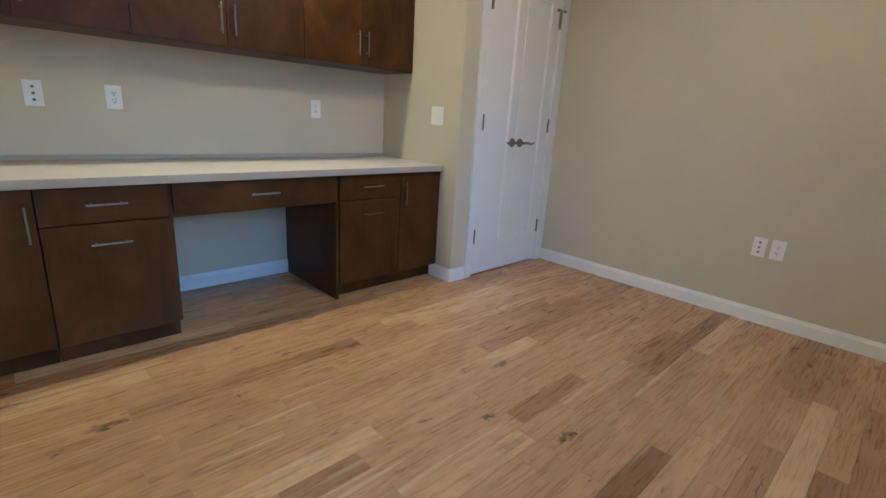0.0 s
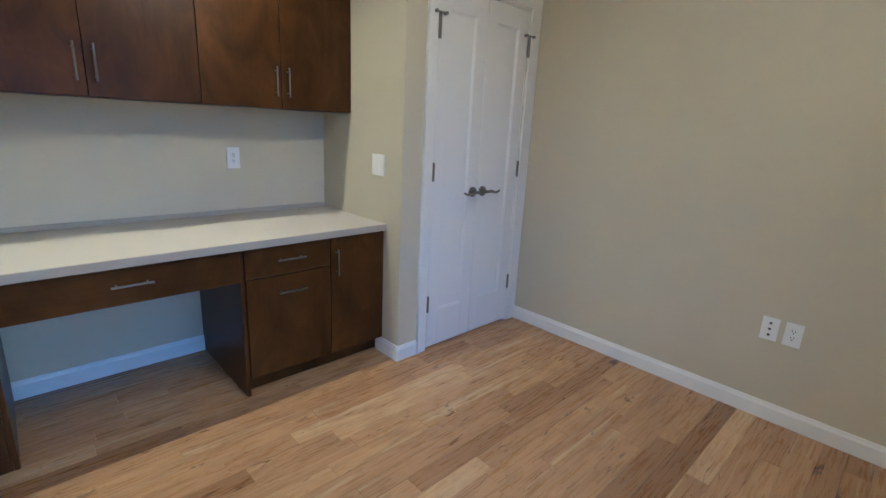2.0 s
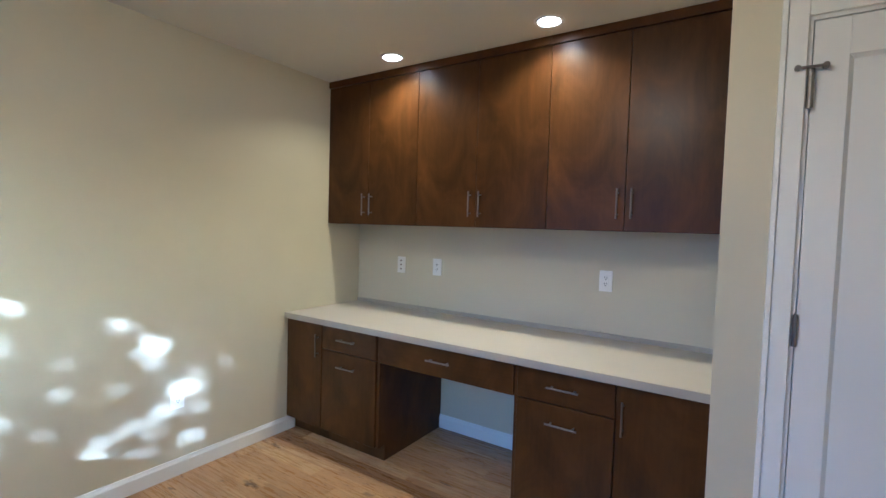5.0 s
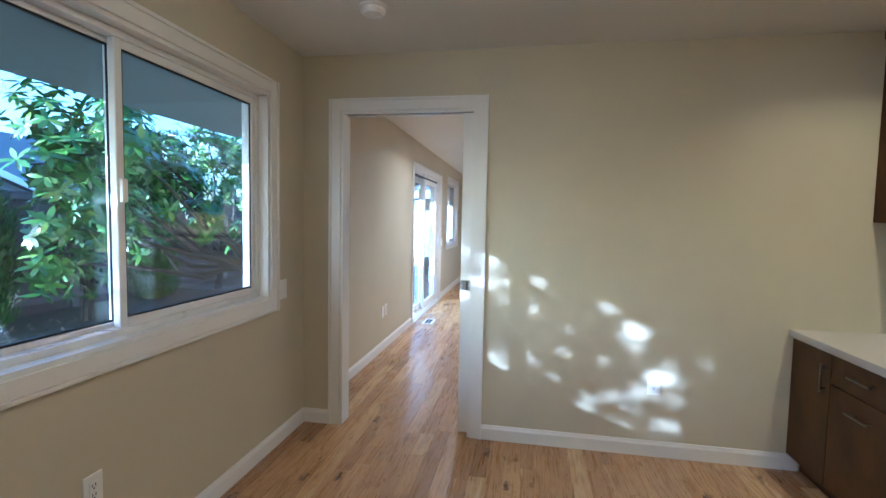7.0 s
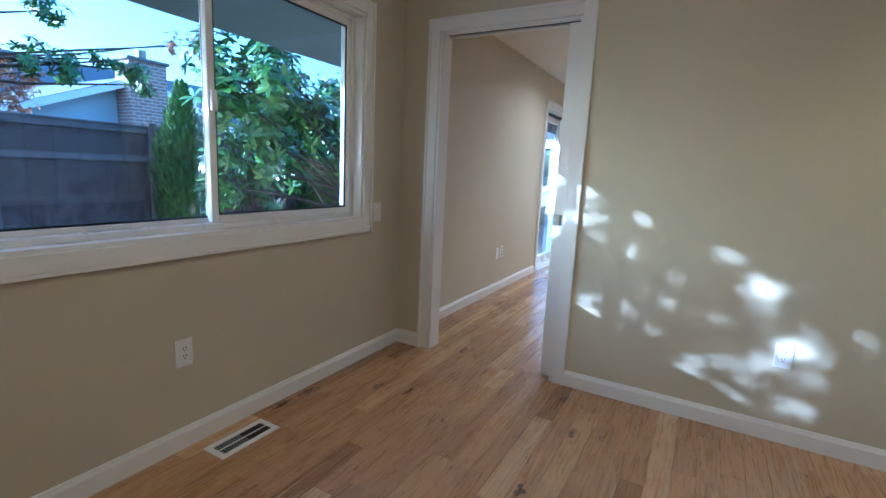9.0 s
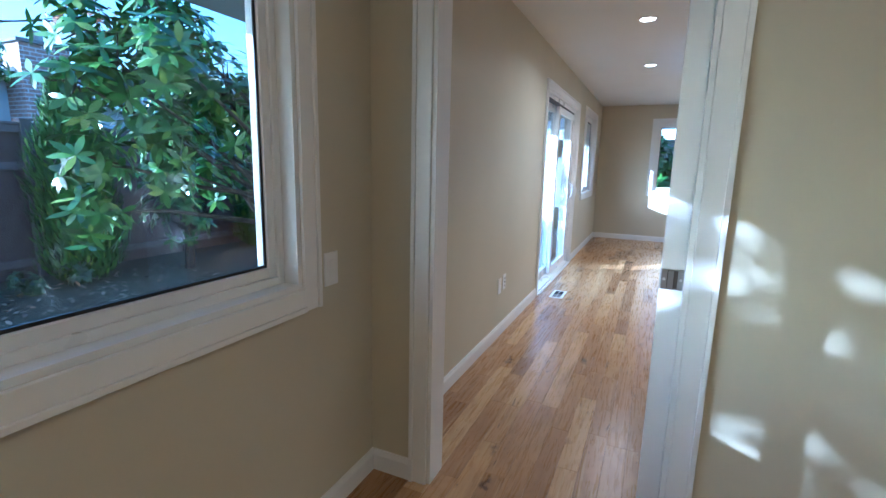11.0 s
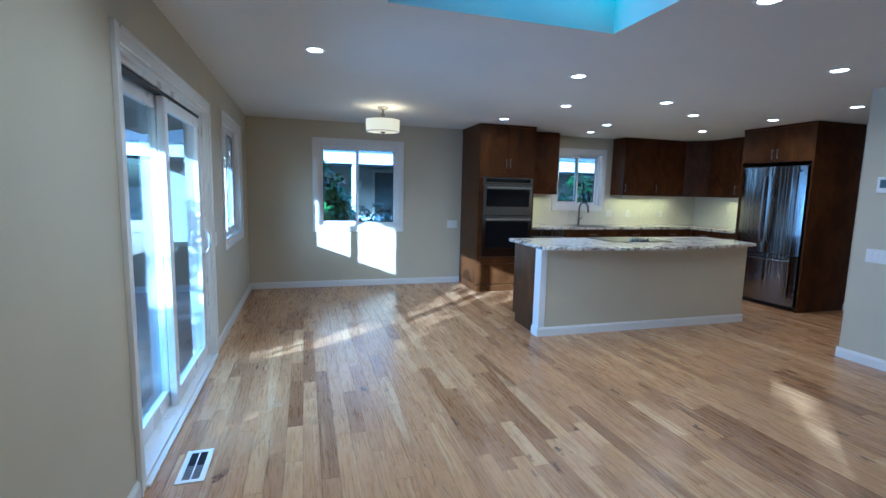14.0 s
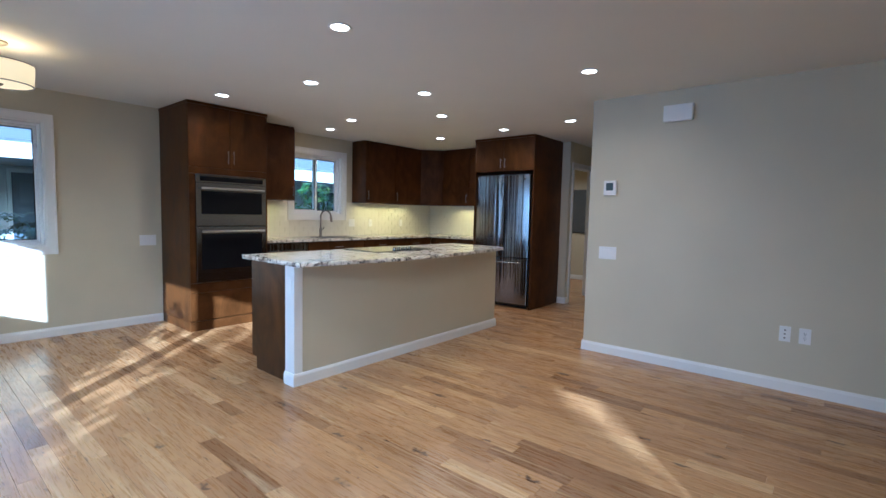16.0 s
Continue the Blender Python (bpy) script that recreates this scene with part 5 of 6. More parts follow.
def fence(y0, y1, x, posts):
    f = thing("garden_fence", (x, (y0 + y1) / 2, GZ), "dark brown stained board fence with square posts", "fence")
    step = (y1 - y0) / posts
    ends = [y0 + k * step for k in range(posts + 1)]
    for y in ends:
        part("post", boxes((x - 0.055, x + 0.055, y - 0.055, y + 0.055, GZ, 1.68), r=0.004), M_RAIL, f)
        part("post_cap", boxes((x - 0.065, x + 0.065, y - 0.065, y + 0.065, 1.68, 1.705), r=0.004), M_RAIL, f)
    for a, b in zip(ends, ends[1:]):
        for z in (0.02, 1.13, 1.545):
            part("rail", boxes((x - 0.022, x + 0.038, a + 0.056, b - 0.056, z, z + 0.085), r=0.003), M_RAIL, f)
        n = 6
        w = (b - a - 0.112) / n
        for k in range(n):
            c = a + 0.056 + k * w
            part("board", boxes((x - 0.012, x + 0.012, c + 0.001, c + w - 0.001, GZ - 0.02, 1.60)), M_FENCE, f)
        part("cap_rail", boxes((x - 0.05, x + 0.05, a + 0.056, b - 0.056, 1.632, 1.662), r=0.003), M_RAIL, f)


fence(-4.2, 10.82, -5.6, 8)


# ---- plants ----
def leaf_mat(name, a, b, c, rough=0.35):
    m = mat(name, b, rough)
    r = node(m, "ShaderNodeNewGeometry").outputs["Random Per Island"]
    link(m, ramp(m, r, [(0.0, a), (0.5, b), (0.92, c), (1.0, (c[0] * 1.9, c[1] * 1.35, c[2]))]), bsdf(m).inputs["Base Color"])
    bsdf(m).inputs["Subsurface Weight"].default_value = 0.0
    bsdf(m).inputs["Transmission Weight"].default_value = 0.0
    return m


M_RHODO = leaf_mat("rhododendron_leaf", (0.026, 0.066, 0.012), (0.05, 0.118, 0.02), (0.11, 0.19, 0.034), 0.3)
M_ARB = leaf_mat("arborvitae_spray", (0.018, 0.06, 0.008), (0.045, 0.115, 0.012), (0.095, 0.19, 0.02), 0.6)
M_MAPLE = leaf_mat("autumn_leaf", (0.20, 0.07, 0.03), (0.26, 0.11, 0.05), (0.32, 0.18, 0.08), 0.5)
M_SHRUB = leaf_mat("shrub_leaf", (0.02, 0.04, 0.016), (0.035, 0.065, 0.024), (0.06, 0.09, 0.03), 0.4)
M_BARK = stained_wood("bark", (0.03, 0.024, 0.02), (0.06, 0.048, 0.04), (0.10, 0.085, 0.07), (1, 1, 0.3), 0.9, 18)


class Leaves:
    def __init__(self):
        self.v, self.f = [], []

    def leaf(self, at, way, up, length, width, bend):
        way = way.normalized()
        side = way.cross(up)
        if side.length < 1e-3:
            side = way.orthogonal()
        side.normalize()
        nrm = side.cross(way)
        i = len(self.v)
        for u, w, d in ((0.0, 0.12, 0.0), (0.4, 1.0, -0.25), (0.75, 0.8, -0.6), (1.0, 0.04, -1.0)):
            c = at + way * (u * length) + nrm * (bend * d)
            self.v += [c - side * (w * width / 2), c + side * (w * width / 2)]
        for k in range(3):
            a = i + 2 * k
            self.f.append((a, a + 1, a + 3, a + 2))

    def whorl(self, at, up, rnd, n=8, length=0.13, width=0.042):
        a0 = rnd.uniform(0, math.tau)
        u = up.orthogonal().normalized()
        w = up.cross(u)
        for k in range(n):
            a = a0 + k * math.tau / n + rnd.uniform(-0.3, 0.3)
            way = (u * math.cos(a) + w * math.sin(a)) + up * rnd.uniform(-0.25, 0.55)
            self.leaf(at, way, up, length * rnd.uniform(0.7, 1.2), width * rnd.uniform(0.8, 1.2), rnd.uniform(0.01, 0.05))

    def mesh(self, name, material, parent, label=""):
        me = bpy.data.meshes.new(name)
        base = root_place(parent)
        me.from_pydata([tuple(p - base) for p in self.v], [], self.f)
        me.materials.append(material)
        me.shade_smooth()
        ob = new(name, me)
        ob.parent = parent
        return tagged(ob, label)


def rhododendron(at, blobs, seed, label, leaf=M_RHODO, per=60, size=0.13, limbs=True, name="rhododendron_tree", n=8, fork_h=0.5):
    """A crooked many-limbed shrub: limbs reach into uneven clumps of leaf whorls. blobs: (x, y, z, radius)."""
    rnd = random.Random(seed)
    t = thing(name, at, label, "tree" if limbs else "shrub")
    base = Vector(at)
    L = Leaves()
    bm = bmesh.new()
    fork = base + Vector((rnd.uniform(-0.1, 0.1), rnd.uniform(-0.1, 0.1), fork_h))
    if limbs:
        tube(bm, [base - Vector((0, 0, 0.03)), base.lerp(fork, 0.5) + Vector((0.03, -0.02, 0)), fork], [0.07, 0.06, 0.055], 8)
    wood = bmesh.new()
    for x, y, z, r in blobs:
        c = Vector((x, y, z))
        if limbs:
            mid = fork.lerp(c, 0.5) + Vector((rnd.uniform(-0.25, 0.25), rnd.uniform(-0.25, 0.25), rnd.uniform(-0.3, 0.1)))
            j1, j2 = (Vector((rnd.uniform(-0.09, 0.09), rnd.uniform(-0.09, 0.09), rnd.uniform(-0.1, 0.06))) for q in range(2))
            tube(wood, [fork, fork.lerp(mid, 0.3) + j1, fork.lerp(mid, 0.65) + j2, mid, mid.lerp(c, 0.5) + j1 * 0.8, c], [0.04, 0.035, 0.03, 0.024, 0.016, 0.007], 7)
        for k in range(int(per * r * r * 4)):
            d = Vector((rnd.gauss(0, 1), rnd.gauss(0, 1), rnd.gauss(0, 1))).normalized()
            p = c + d * (r * rnd.uniform(0.45, 1.05))
            if limbs and rnd.random() < 0.22:
                tube(wood, [c.lerp(p, 0.15), c.lerp(p, 0.6) + Vector((0, 0, -0.02)), p], [0.009, 0.006, 0.004], 5)
            L.whorl(p, (d + Vector((0, 0, 0.7))).normalized(), rnd, n, size, size * 0.33)
    if limbs:
        part("trunk", bm, M_BARK, t, "", True)
        part("limbs", wood, M_BARK, t, "", True)
    else:
        bm.free()
        wood.free()
    L.mesh("crown", leaf, t)
    return t


rhododendron((-2.2, 2.85, GZ), [(-2.1, 1.2, 1.75, 0.42), (-2.4, 0.95, 2.1, 0.36), (-1.75, 3.25, 1.7, 0.34), (-2.3, 0.75, 1.55, 0.34), (-2.9, 1.3, 1.5, 0.33), (-1.9, 1.55, 1.35, 0.24),
                                 (-2.2, 0.85, 2.2, 0.36), (-2.6, 0.5, 2.15, 0.36), (-1.9, 0.6, 1.95, 0.3), (-1.8, 3.05, 1.4, 0.3), (-3.2, 2.6, 1.9, 0.4), (-2.2, 2.75, 1.0, 0.3), (-2.5, 1.3, 1.2, 0.3),
                                 (-2.3, 0.25, 1.75, 0.27), (-2.3, 0.27, 1.3, 0.27), (-2.4, 0.3, 0.95, 0.24), (-2.25, 0.75, 1.25, 0.22), (-2.3, 0.5, 1.85, 0.28), (-2.5, 1.2, 1.85, 0.3)], 11,
             "crooked evergreen rhododendron with long glossy leaves outside the office window", per=60, fork_h=0.75)
rhododendron((-4.5, 2.55, GZ), [(-4.4, 2.3, 1.3, 0.5), (-4.3, 2.8, 1.8, 0.5), (-4.5, 2.5, 0.7, 0.5), (-4.4, 3.3, 1.2, 0.5), (-4.2, 2.2, 2.0, 0.35), (-4.3, 3.5, 2.0, 0.4)], 12, "rhododendron bush in front of the board fence", per=60)
rhododendron((-4.7, 5.6, GZ), [(-4.5, 4.1, 2.5, 0.42), (-4.5, 4.6, 2.0, 0.45), (-4.5, 5.1, 2.75, 0.5), (-4.5, 5.5, 2.1, 0.5), (-4.5, 6.1, 2.6, 0.5), (-4.4, 6.4, 1.8, 0.5), (-4.5, 6.9, 2.4, 0.5), (-4.5, 7.3, 1.8, 0.5), (-4.5, 7.9, 2.3, 0.5), (-4.4, 5.0, 1.45, 0.35)], 17,
             "tall broad-leaved evergreen leaning over the board fence", per=60, size=0.14)
rhododendron((-3.9, -5.0, GZ), [(-3.5, -4.6, 2.55, 0.42), (-3.9, -4.9, 3.1, 0.5), (-3.1, -4.9, 2.9, 0.4), (-3.6, -3.9, 2.35, 0.36), (-3.9, -3.5, 2.8, 0.4), (-3.3, -5.5, 2.6, 0.45), (-4.2, -5.3, 2.3, 0.5), (-4.4, -4.2, 2.9, 0.45),
                                (-3.7, -5.9, 2.3, 0.5), (-4.6, -6.3, 2.9, 0.5), (-4.0, -4.2, 2.2, 0.3), (-3.7, -4.25, 2.65, 0.26), (-3.45, -4.05, 2.5, 0.2), (-3.5, -4.0, 2.85, 0.18), (-3.5, -4.74, 2.86, 0.13)], 13,
             "leafy garden tree that throws dappled shade", per=128, size=0.095)
rhododendron((-4.9, -4.1, GZ), [(-4.4, -0.2, 2.66, 0.2), (-4.5, -0.05, 2.16, 0.2), (-4.5, -0.35, 2.2, 0.2), (-4.5, 0.68, 2.24, 0.19), (-4.5, 0.48, 2.32, 0.14), (-4.55, 0.8, 2.1, 0.14), (-4.4, -0.85, 2.45, 0.22), (-4.5, -0.3, 2.9, 0.18), (-4.5, 0.3, 2.3, 0.1)], 14, "thin-limbed garden tree with sparse dark leaves", per=150, size=0.085, name="garden_tree", fork_h=2.1)
rhododendron((-7.2, -3.6, GZ), [(-7.0, 0.2, 2.1, 0.28), (-7.0, 0.55, 2.35, 0.22), (-7.2, -0.9, 2.4, 0.4), (-7.1, 0.4, 1.9, 0.25), (-7.2, 3.3, 3.4, 0.3), (-7.2, 2.8, 3.3, 0.25), (-7.2, 0.2, 2.5, 0.35), (-7.2, 0.45, 2.25, 0.3), (-7.2, 0.1, 1.9, 0.32), (-7.2, -0.4, 2.6, 0.45), (-7.2, -0.3, 2.1, 0.4)], 15, "small maple with orange autumn leaves beyond the fence", leaf=M_MAPLE, per=90, size=0.07, name="maple_tree", fork_h=1.5)


def arborvitae(at, height, width, seed):
    rnd = random.Random(seed)
    t = thing("arborvitae", at, "narrow cone-shaped evergreen arborvitae by the fence", "tree")
    base = Vector(at)
    part("trunk", tube(bmesh.new(), [base, base + Vector((0, 0, height * 0.9))], [0.04, 0.01], 8), M_BARK, t)
    L = Leaves()
    for k in range(6500):
        u = rnd.random() ** 1.1
        z = u * height
        r = width / 2 * min(1, (1 - u) * 2.3 + 0.06) * min(1, u * 6 + 0.5)
        a = rnd.uniform(0, math.tau)
        rr = r * rnd.uniform(0.6, 1.06) * (1 + 0.16 * math.sin(5 * a + 9 * u) * math.sin(23 * u + 2 * a))
        p = base + Vector((rr * math.cos(a), rr * math.sin(a), z))
        way = Vector((math.cos(a) * 0.5, math.sin(a) * 0.5, 1.0)) + Vector((rnd.uniform(-0.4, 0.4), rnd.uniform(-0.4, 0.4), 0))
        L.leaf(p, way, Vector((math.cos(a), math.sin(a), 0.1)), rnd.uniform(0.06, 0.13), rnd.uniform(0.018, 0.036), 0.008)
    L.mesh("crown", M_ARB, t)


arborvitae((-5.0, 1.56, GZ), 2.36, 0.8, 21)
arborvitae((-5.05, 4.3, GZ), 2.1, 0.8, 22)
rhododendron((-4.7, -0.2, GZ), [(-4.8 + 0.1 * (k % 3), -1.6 + 0.42 * k, 0.02, 0.2) for k in range(8)], 16, "low dark ground-cover shrub along the fence", leaf=M_SHRUB, per=120, size=0.07, limbs=False, name="ground_cover")

# leaf litter
rnd = random.Random(31)
L = Leaves()
for k in range(1500):
    p = Vector((rnd.uniform(-4.9, -0.6), rnd.uniform(-2.5, 2.5), GZ + rnd.uniform(0.005, 0.03)))
    L.leaf(p, Vector((rnd.uniform(-1, 1), rnd.uniform(-1, 1), rnd.uniform(-0.1, 0.4))), Vector((0, 0, 1)), rnd.uniform(0.05, 0.1), 0.04, 0.01)
litter = tagged(new("leaf_litter", None), "fallen brown leaves on the garden soil", "leaves", "", "stuff")
L.mesh("leaves", leaf_mat("dead_leaf", (0.09, 0.06, 0.04), (0.17, 0.12, 0.08), (0.28, 0.22, 0.16), 0.7), litter)


# ---- neighbouring houses ----
def brick_mat():
    m = mat("chimney_brick", (0.25, 0.16, 0.12), 0.85)
    b = node(m, "ShaderNodeTexBrick")
    b.inputs["Color1"].default_value = (0.22, 0.13, 0.10, 1)
    b.inputs["Color2"].default_value = (0.32, 0.20, 0.15, 1)
    b.inputs["Mortar"].default_value = (0.45, 0.43, 0.40, 1)
    b.inputs["Scale"].default_value = 1.0
    b.inputs["Brick Width"].default_value = 0.23
    b.inputs["Row Height"].default_value = 0.085
    b.inputs["Mortar Size"].default_value = 0.012
    tc = node(m, "ShaderNodeTexCoord")
    sw = node(m, "ShaderNodeCombineXYZ")
    sp = node(m, "ShaderNodeSeparateXYZ")
    ad = node(m, "ShaderNodeMath")
    link(m, tc.outputs["Object"], sp.inputs[0])
    link(m, sp.outputs[0], ad.inputs[0])
    link(m, sp.outputs[1], ad.inputs[1])
    link(m, ad.outputs[0], sw.inputs[0])
    link(m, sp.outputs[2], sw.inputs[1])
    link(m, sw.outputs[0], b.inputs["Vector"])
    link(m, b.outputs["Color"], bsdf(m).inputs["Base Color"])
    return m


def shingles():
    m = mat("roof_shingle", (0.20, 0.22, 0.25), 0.85)
    w = node(m, "ShaderNodeTexWave")
    w.bands_direction = "Z"
    w.inputs["Scale"].default_value = 6.0
    w.inputs["Distortion"].default_value = 0.6
    link(m, coords(m), w.inputs["Vector"])
    c = ramp(m, w.outputs["Fac"], [(0.3, (0.09, 0.10, 0.115)), (0.7, (0.18, 0.195, 0.215))])
    c = mixc(m, 0.4, c, ramp(m, noise_fac(m, coords(m), 9, 4), [(0.3, (0.08, 0.09, 0.10)), (0.7, (0.21, 0.225, 0.245))]))
    link(m, c, bsdf(m).inputs["Base Color"])
    return m


M_SHING = shingles()
M_SIDING = paint("house_siding", (0.42, 0.47, 0.50), 0.7, 0.05, 0.1)
M_PALE = paint("pale_siding", (0.60, 0.62, 0.62), 0.7, 0.05, 0.1)
M_FASCIA = paint("white_fascia", (0.78, 0.78, 0.76), 0.5, 0.03, 0.05)


def gable_house():
    h = thing("neighbour_house", (-13, 4.6, GZ), "low grey house with a white-trimmed gable and a brick chimney", "house")
    yL, yR, yP, zE, zP = 1.2, 7.9, 4.55, 1.85, 3.15
    part("wall", wedge(bmesh.new(), [(yL, GZ), (yR, GZ), (yR, zE), (yP, zP), (yL, zE)], "x", -18, -12.0), M_SIDING, h, "grey painted siding")
    for s, ye in ((-1, yL - 0.5), (1, yR + 0.5)):
        slope = (zP - zE) / (yP - yL) if s < 0 else (zP - zE) / (yR - yP)
        ze = zE - 0.5 * slope
        part("roof", wedge(bmesh.new(), [(ye, ze), (yP, zP + 0.02), (yP, zP + 0.16), (ye, ze + 0.14)], "x", -18.3, -11.6), M_SHING, h, "grey shingle roof")
        part("fascia", wedge(bmesh.new(), [(ye, ze - 0.06), (yP, zP - 0.04), (yP, zP + 0.14), (ye, ze + 0.12)], "x", -11.598, -11.56), M_FASCIA, h, "white barge board")
    ch = part("chimney", boxes((-12.0, -11.3, 4.1, 5.05, GZ, 3.62), r=0.01), brick_mat(), h, "red brick chimney")
    part("chimney_cap", boxes((-12.06, -11.24, 4.04, 5.11, 3.62, 3.70), r=0.01), concrete(), ch)
    part("flue", rod(bmesh.new(), (-11.65, 4.6, 3.7), (-11.65, 4.6, 3.95), 0.12, 14), M_DARKM, ch)
    main = thing("neighbour_roof_house", (-17, 9, GZ), "long low house with a grey shingle roof", "house")
    part("wall", boxes((-24, -18.4, -14, 22, GZ, 2.5)), M_SIDING, main)
    part("roof", wedge(bmesh.new(), [(-18.0, 2.4), (-22, 4.75), (-22, 4.95), (-17.9, 2.55)], "y", -14.5, 22.5), M_SHING, main, "grey shingle roof")
    part("roof", wedge(bmesh.new(), [(-22, 4.75), (-26, 2.4), (-26.1, 2.55), (-22, 4.95)], "y", -14.5, 22.5), M_SHING, main, "grey shingle roof")


gable_house()


def north_house():
    h = thing("opposite_house", (4, 14, GZ), "low pale house with a white fascia and a panelled entry door", "house")
    part("wall", boxes((-3, 16, 15.2, 15.4, GZ, 2.9)), M_PALE, h, "pale painted siding")
    part("roof", wedge(bmesh.new(), [(12.0, 2.24), (17.5, 4.3), (17.5, 4.45), (11.95, 2.36)], "x", -3.5, 16.5), M_SHING, h, "grey shingle roof")
    part("fascia", boxes((-3.5, 16.5, 11.93, 11.97, 2.05, 2.30)), M_FASCIA, h, "white fascia board")
    part("soffit", boxes((-3.5, 16.5, 11.97, 15.2, 2.12, 2.15)), M_SOFFIT, h)
    d = part("door", boxes((2.85, 3.75, 15.15, 15.199, GZ + 0.1, 1.98), r=0.004), mat("entry_door", (0.10, 0.13, 0.17), 0.5), h, "dark blue panelled door")
    for r in range(3):
        for c in range(2):
            part("panel", boxes((2.95 + c * 0.37, 3.26 + c * 0.37, 15.135, 15.149, 0.25 + r * 0.55, 0.68 + r * 0.55), r=0.004), mat("door_panel_blue", (0.13, 0.17, 0.21), 0.5), d)
    part("door_frame", boxes((2.77, 2.84, 15.14, 15.199, GZ, 2.06), (3.76, 3.83, 15.14, 15.199, GZ, 2.06), (2.84, 3.76, 15.14, 15.199, 1.99, 2.06)), M_FASCIA, h, "white door frame")
    for a in (-1.6, 4.3, 7.8, 10.2):
        wv = part("window", boxes((a, a + 1.2, 15.185, 15.199, 0.95, 1.95)), M_OVENG, h, "dark window glass")
        part("window_frame", boxes((a - 0.06, a, 15.15, 15.199, 0.9, 2.0), (a + 1.2, a + 1.26, 15.15, 15.199, 0.9, 2.0), (a, a + 1.2, 15.15, 15.199, 0.9, 0.95), (a, a + 1.2, 15.15, 15.199, 1.95, 2.0), (a + 0.57, a + 0.63, 15.15, 15.199, 0.95, 1.95)), M_FASCIA, wv)
    part("porch_post", boxes((1.85, 2.0, 12.0, 12.15, GZ, 2.12), r=0.005), M_FASCIA, h, "white porch post")
    lt = part("wall_lantern", lathe(bmesh.new(), [(0.01, 0.0), (0.08, 0.02), (0.10, 0.12), (0.08, 0.22), (0.02, 0.26)], (2.35, 15.1, 1.5)), M_PLATE, h, "white globe lantern", True)


north_house()
# greens lightened to carry sunlight that the eave keeps off this shrub
M_BRIGHT = leaf_mat("sun_lightened_shrub_leaf", (0.05, 0.12, 0.02), (0.09, 0.20, 0.035), (0.15, 0.27, 0.05), 0.3)
rhododendron((0.75, 9.5, GZ), [(0.95, 9.4, 1.8, 0.26), (0.8, 9.6, 1.35, 0.4), (1.15, 9.4, 1.55, 0.26), (1.05, 9.3, 1.0, 0.38), (0.6, 9.5, 1.9, 0.3), (1.35, 9.4, 1.05, 0.28), (0.4, 9.6, 1.2, 0.4), (1.1, 9.35, 0.6, 0.4), (1.3, 9.4, 1.3, 0.25)], 41, "leafy shrub outside the dining window, sunlight put into its leaf colour", leaf=M_BRIGHT, per=75, size=0.19, n=7)
rhododendron((2.6, 10.6, GZ), [(1.75, 9.9, 0.8, 0.4), (2.2, 10.0, 0.78, 0.42), (2.7, 10.1, 0.8, 0.45), (3.3, 10.2, 0.7, 0.5), (3.9, 10.5, 0.6, 0.5)], 42, "dark clipped shrubs along the opposite house", leaf=M_SHRUB, per=110, size=0.09, limbs=False, name="shrub")
rhododendron((7.0, 10.2, GZ), [(6.2, 10.0, 1.1, 0.5), (6.9, 10.2, 1.5, 0.45), (7.6, 10.2, 1.3, 0.5), (8.3, 10.3, 1.0, 0.5), (6.8, 10.0, 0.7, 0.5)], 43, "bushy evergreen outside the kitchen window", per=50, size=0.12)


# ---- floor boards ----
rnd = random.Random(77)
BW = 0.091
LENGTHS = [0.28, 0.38, 0.48, 0.58, 0.70, 0.85, 1.05, 1.3]
T = 0.014


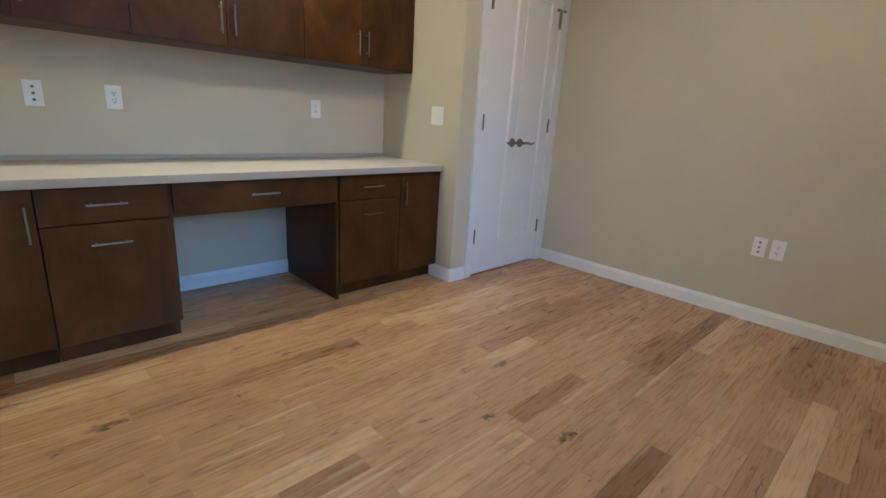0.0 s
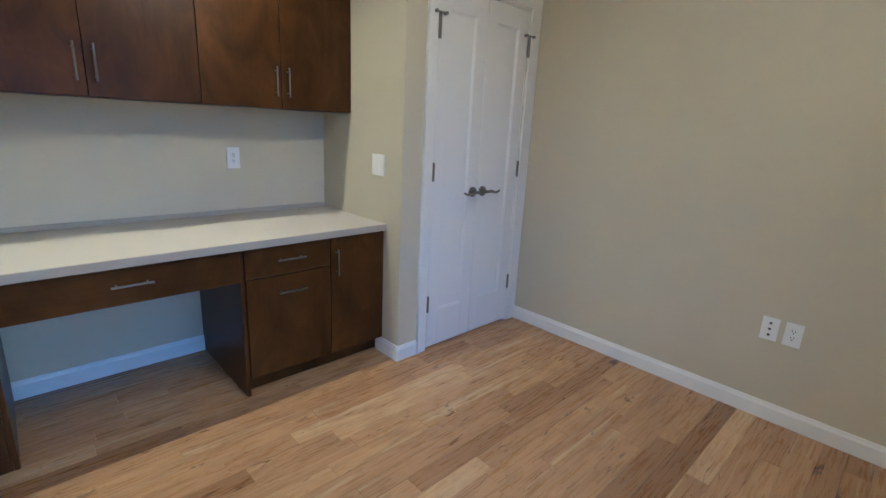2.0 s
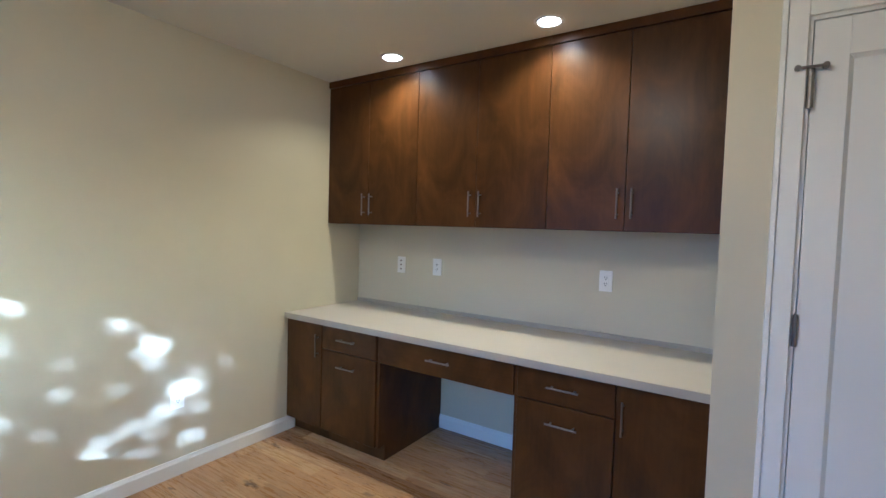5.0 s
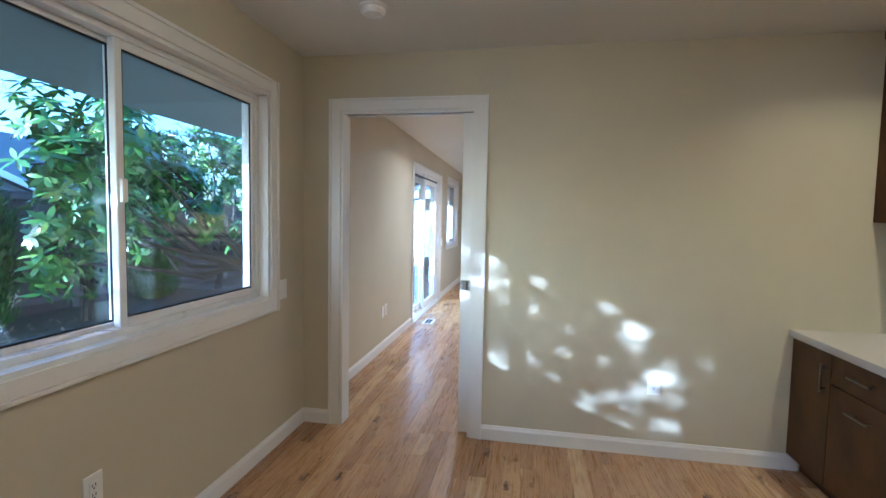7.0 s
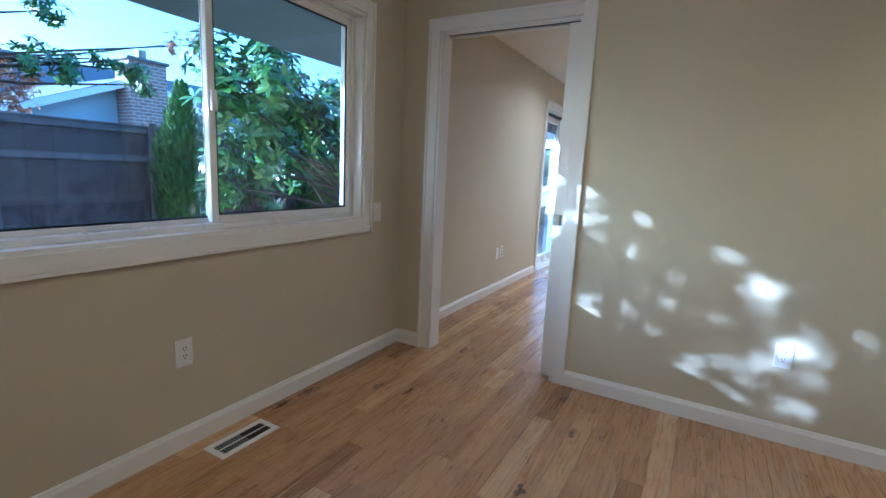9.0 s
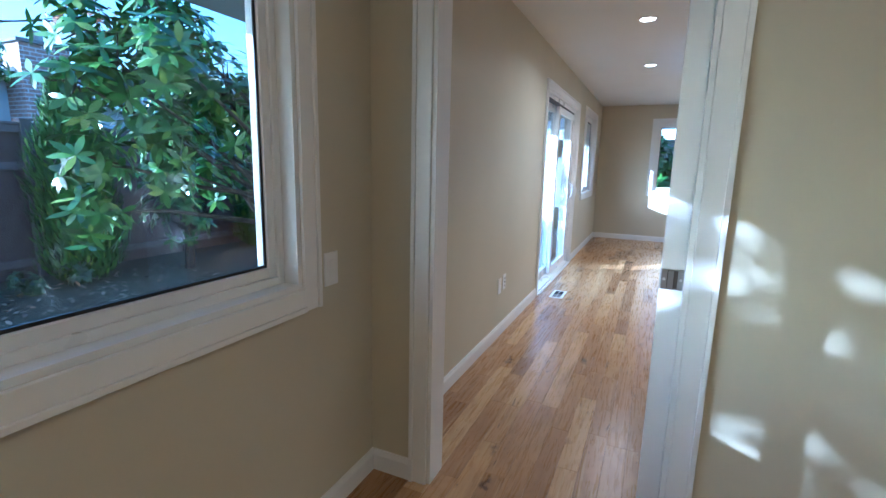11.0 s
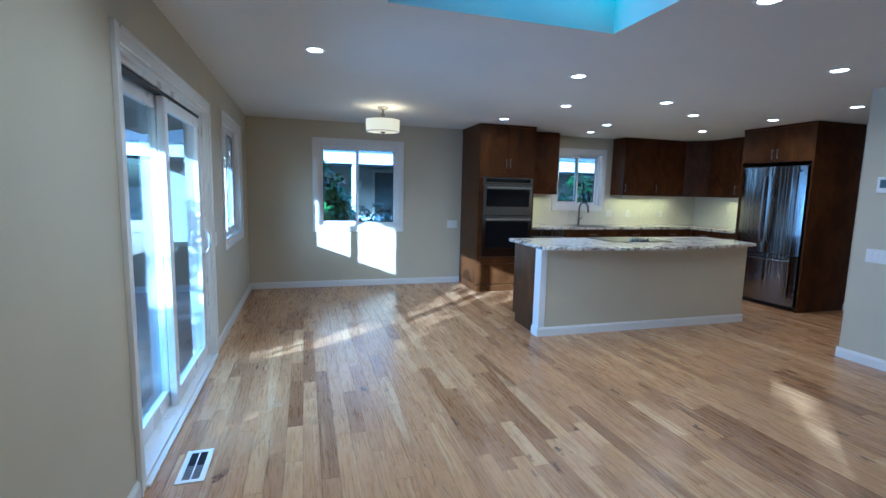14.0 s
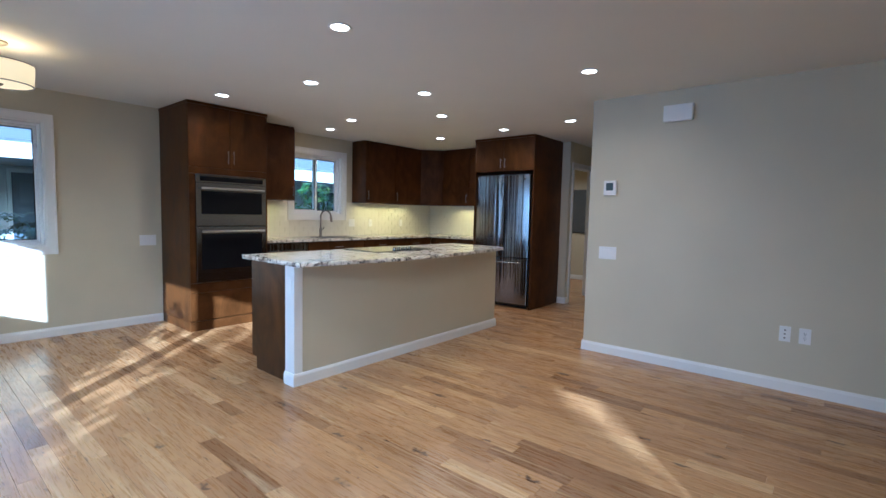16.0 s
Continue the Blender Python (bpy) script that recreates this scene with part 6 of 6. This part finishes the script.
def board_points(x0, x1, y0, y1):
    g, c = 0.0004, 0.0007
    z0, z1 = -T, 0.0
    a = [(x0 + g, y0 + g, z0), (x1 - g, y0 + g, z0), (x1 - g, y1 - g, z0), (x0 + g, y1 - g, z0)]
    b = [(p[0], p[1], z1 - c) for p in a]
    d = [(x0 + g + c, y0 + g + c, z1), (x1 - g - c, y0 + g + c, z1), (x1 - g - c, y1 - g - c, z1), (x0 + g + c, y1 - g - c, z1)]
    return a + b + d


BOARD_FACES = [(0, 1, 5, 4), (1, 2, 6, 5), (2, 3, 7, 6), (3, 0, 4, 7), (4, 5, 9, 8), (5, 6, 10, 9), (6, 7, 11, 10), (7, 4, 8, 11), (8, 9, 10, 11)]
board_meshes = {}
verts, faces = [], []
count = 0


def lay(x0, x1, y0, y1):
    global count
    x = x0
    while x < x1 - 0.004:
        xe = min(x + BW, x1)
        y = y0 - rnd.uniform(0, 0.8)
        while y < y1 - 0.002:
            ln = rnd.choice(LENGTHS)
            a, b = max(y, y0), min(y + ln, y1)
            y += ln
            if b - a < 0.004:
                continue
            cx, cy = (x + xe) / 2, (a + b) / 2
            whole = abs(b - a - ln) < 1e-6 and abs(xe - x - BW) < 1e-6
            near = whole and 0.15 < cx < 2.3 and -2.2 < cy < 4.2
            if near and count < 300:
                count += 1
                if ln not in board_meshes:
                    me = bpy.data.meshes.new("floor_board")
                    me.from_pydata(board_points(-BW / 2, BW / 2, -ln / 2, ln / 2), [], BOARD_FACES)
                    me.materials.append(M_PLANK)
                    board_meshes[ln] = me
                ob = new("floor_board", board_meshes[ln])
                ob.location = (cx, cy, 0)
                ob.parent = floor
            else:
                i = len(verts)
                verts.extend(board_points(x, xe, a, b))
                faces.extend(tuple(i + k for k in q) for q in BOARD_FACES)
        x = xe


lay(0.0, 3.60, OFF_S, 7.668)
lay(3.60, 7.73, 0.12, 7.668)
lay(7.73, 10.4, 3.62, 7.668)
me = bpy.data.meshes.new("floor_boards")
me.from_pydata(verts, [], faces)
me.materials.append(M_PLANKJ)
ob = new("floor_boards", me)
ob.parent = floor
tagged(ob, "", "", "", "stuff")
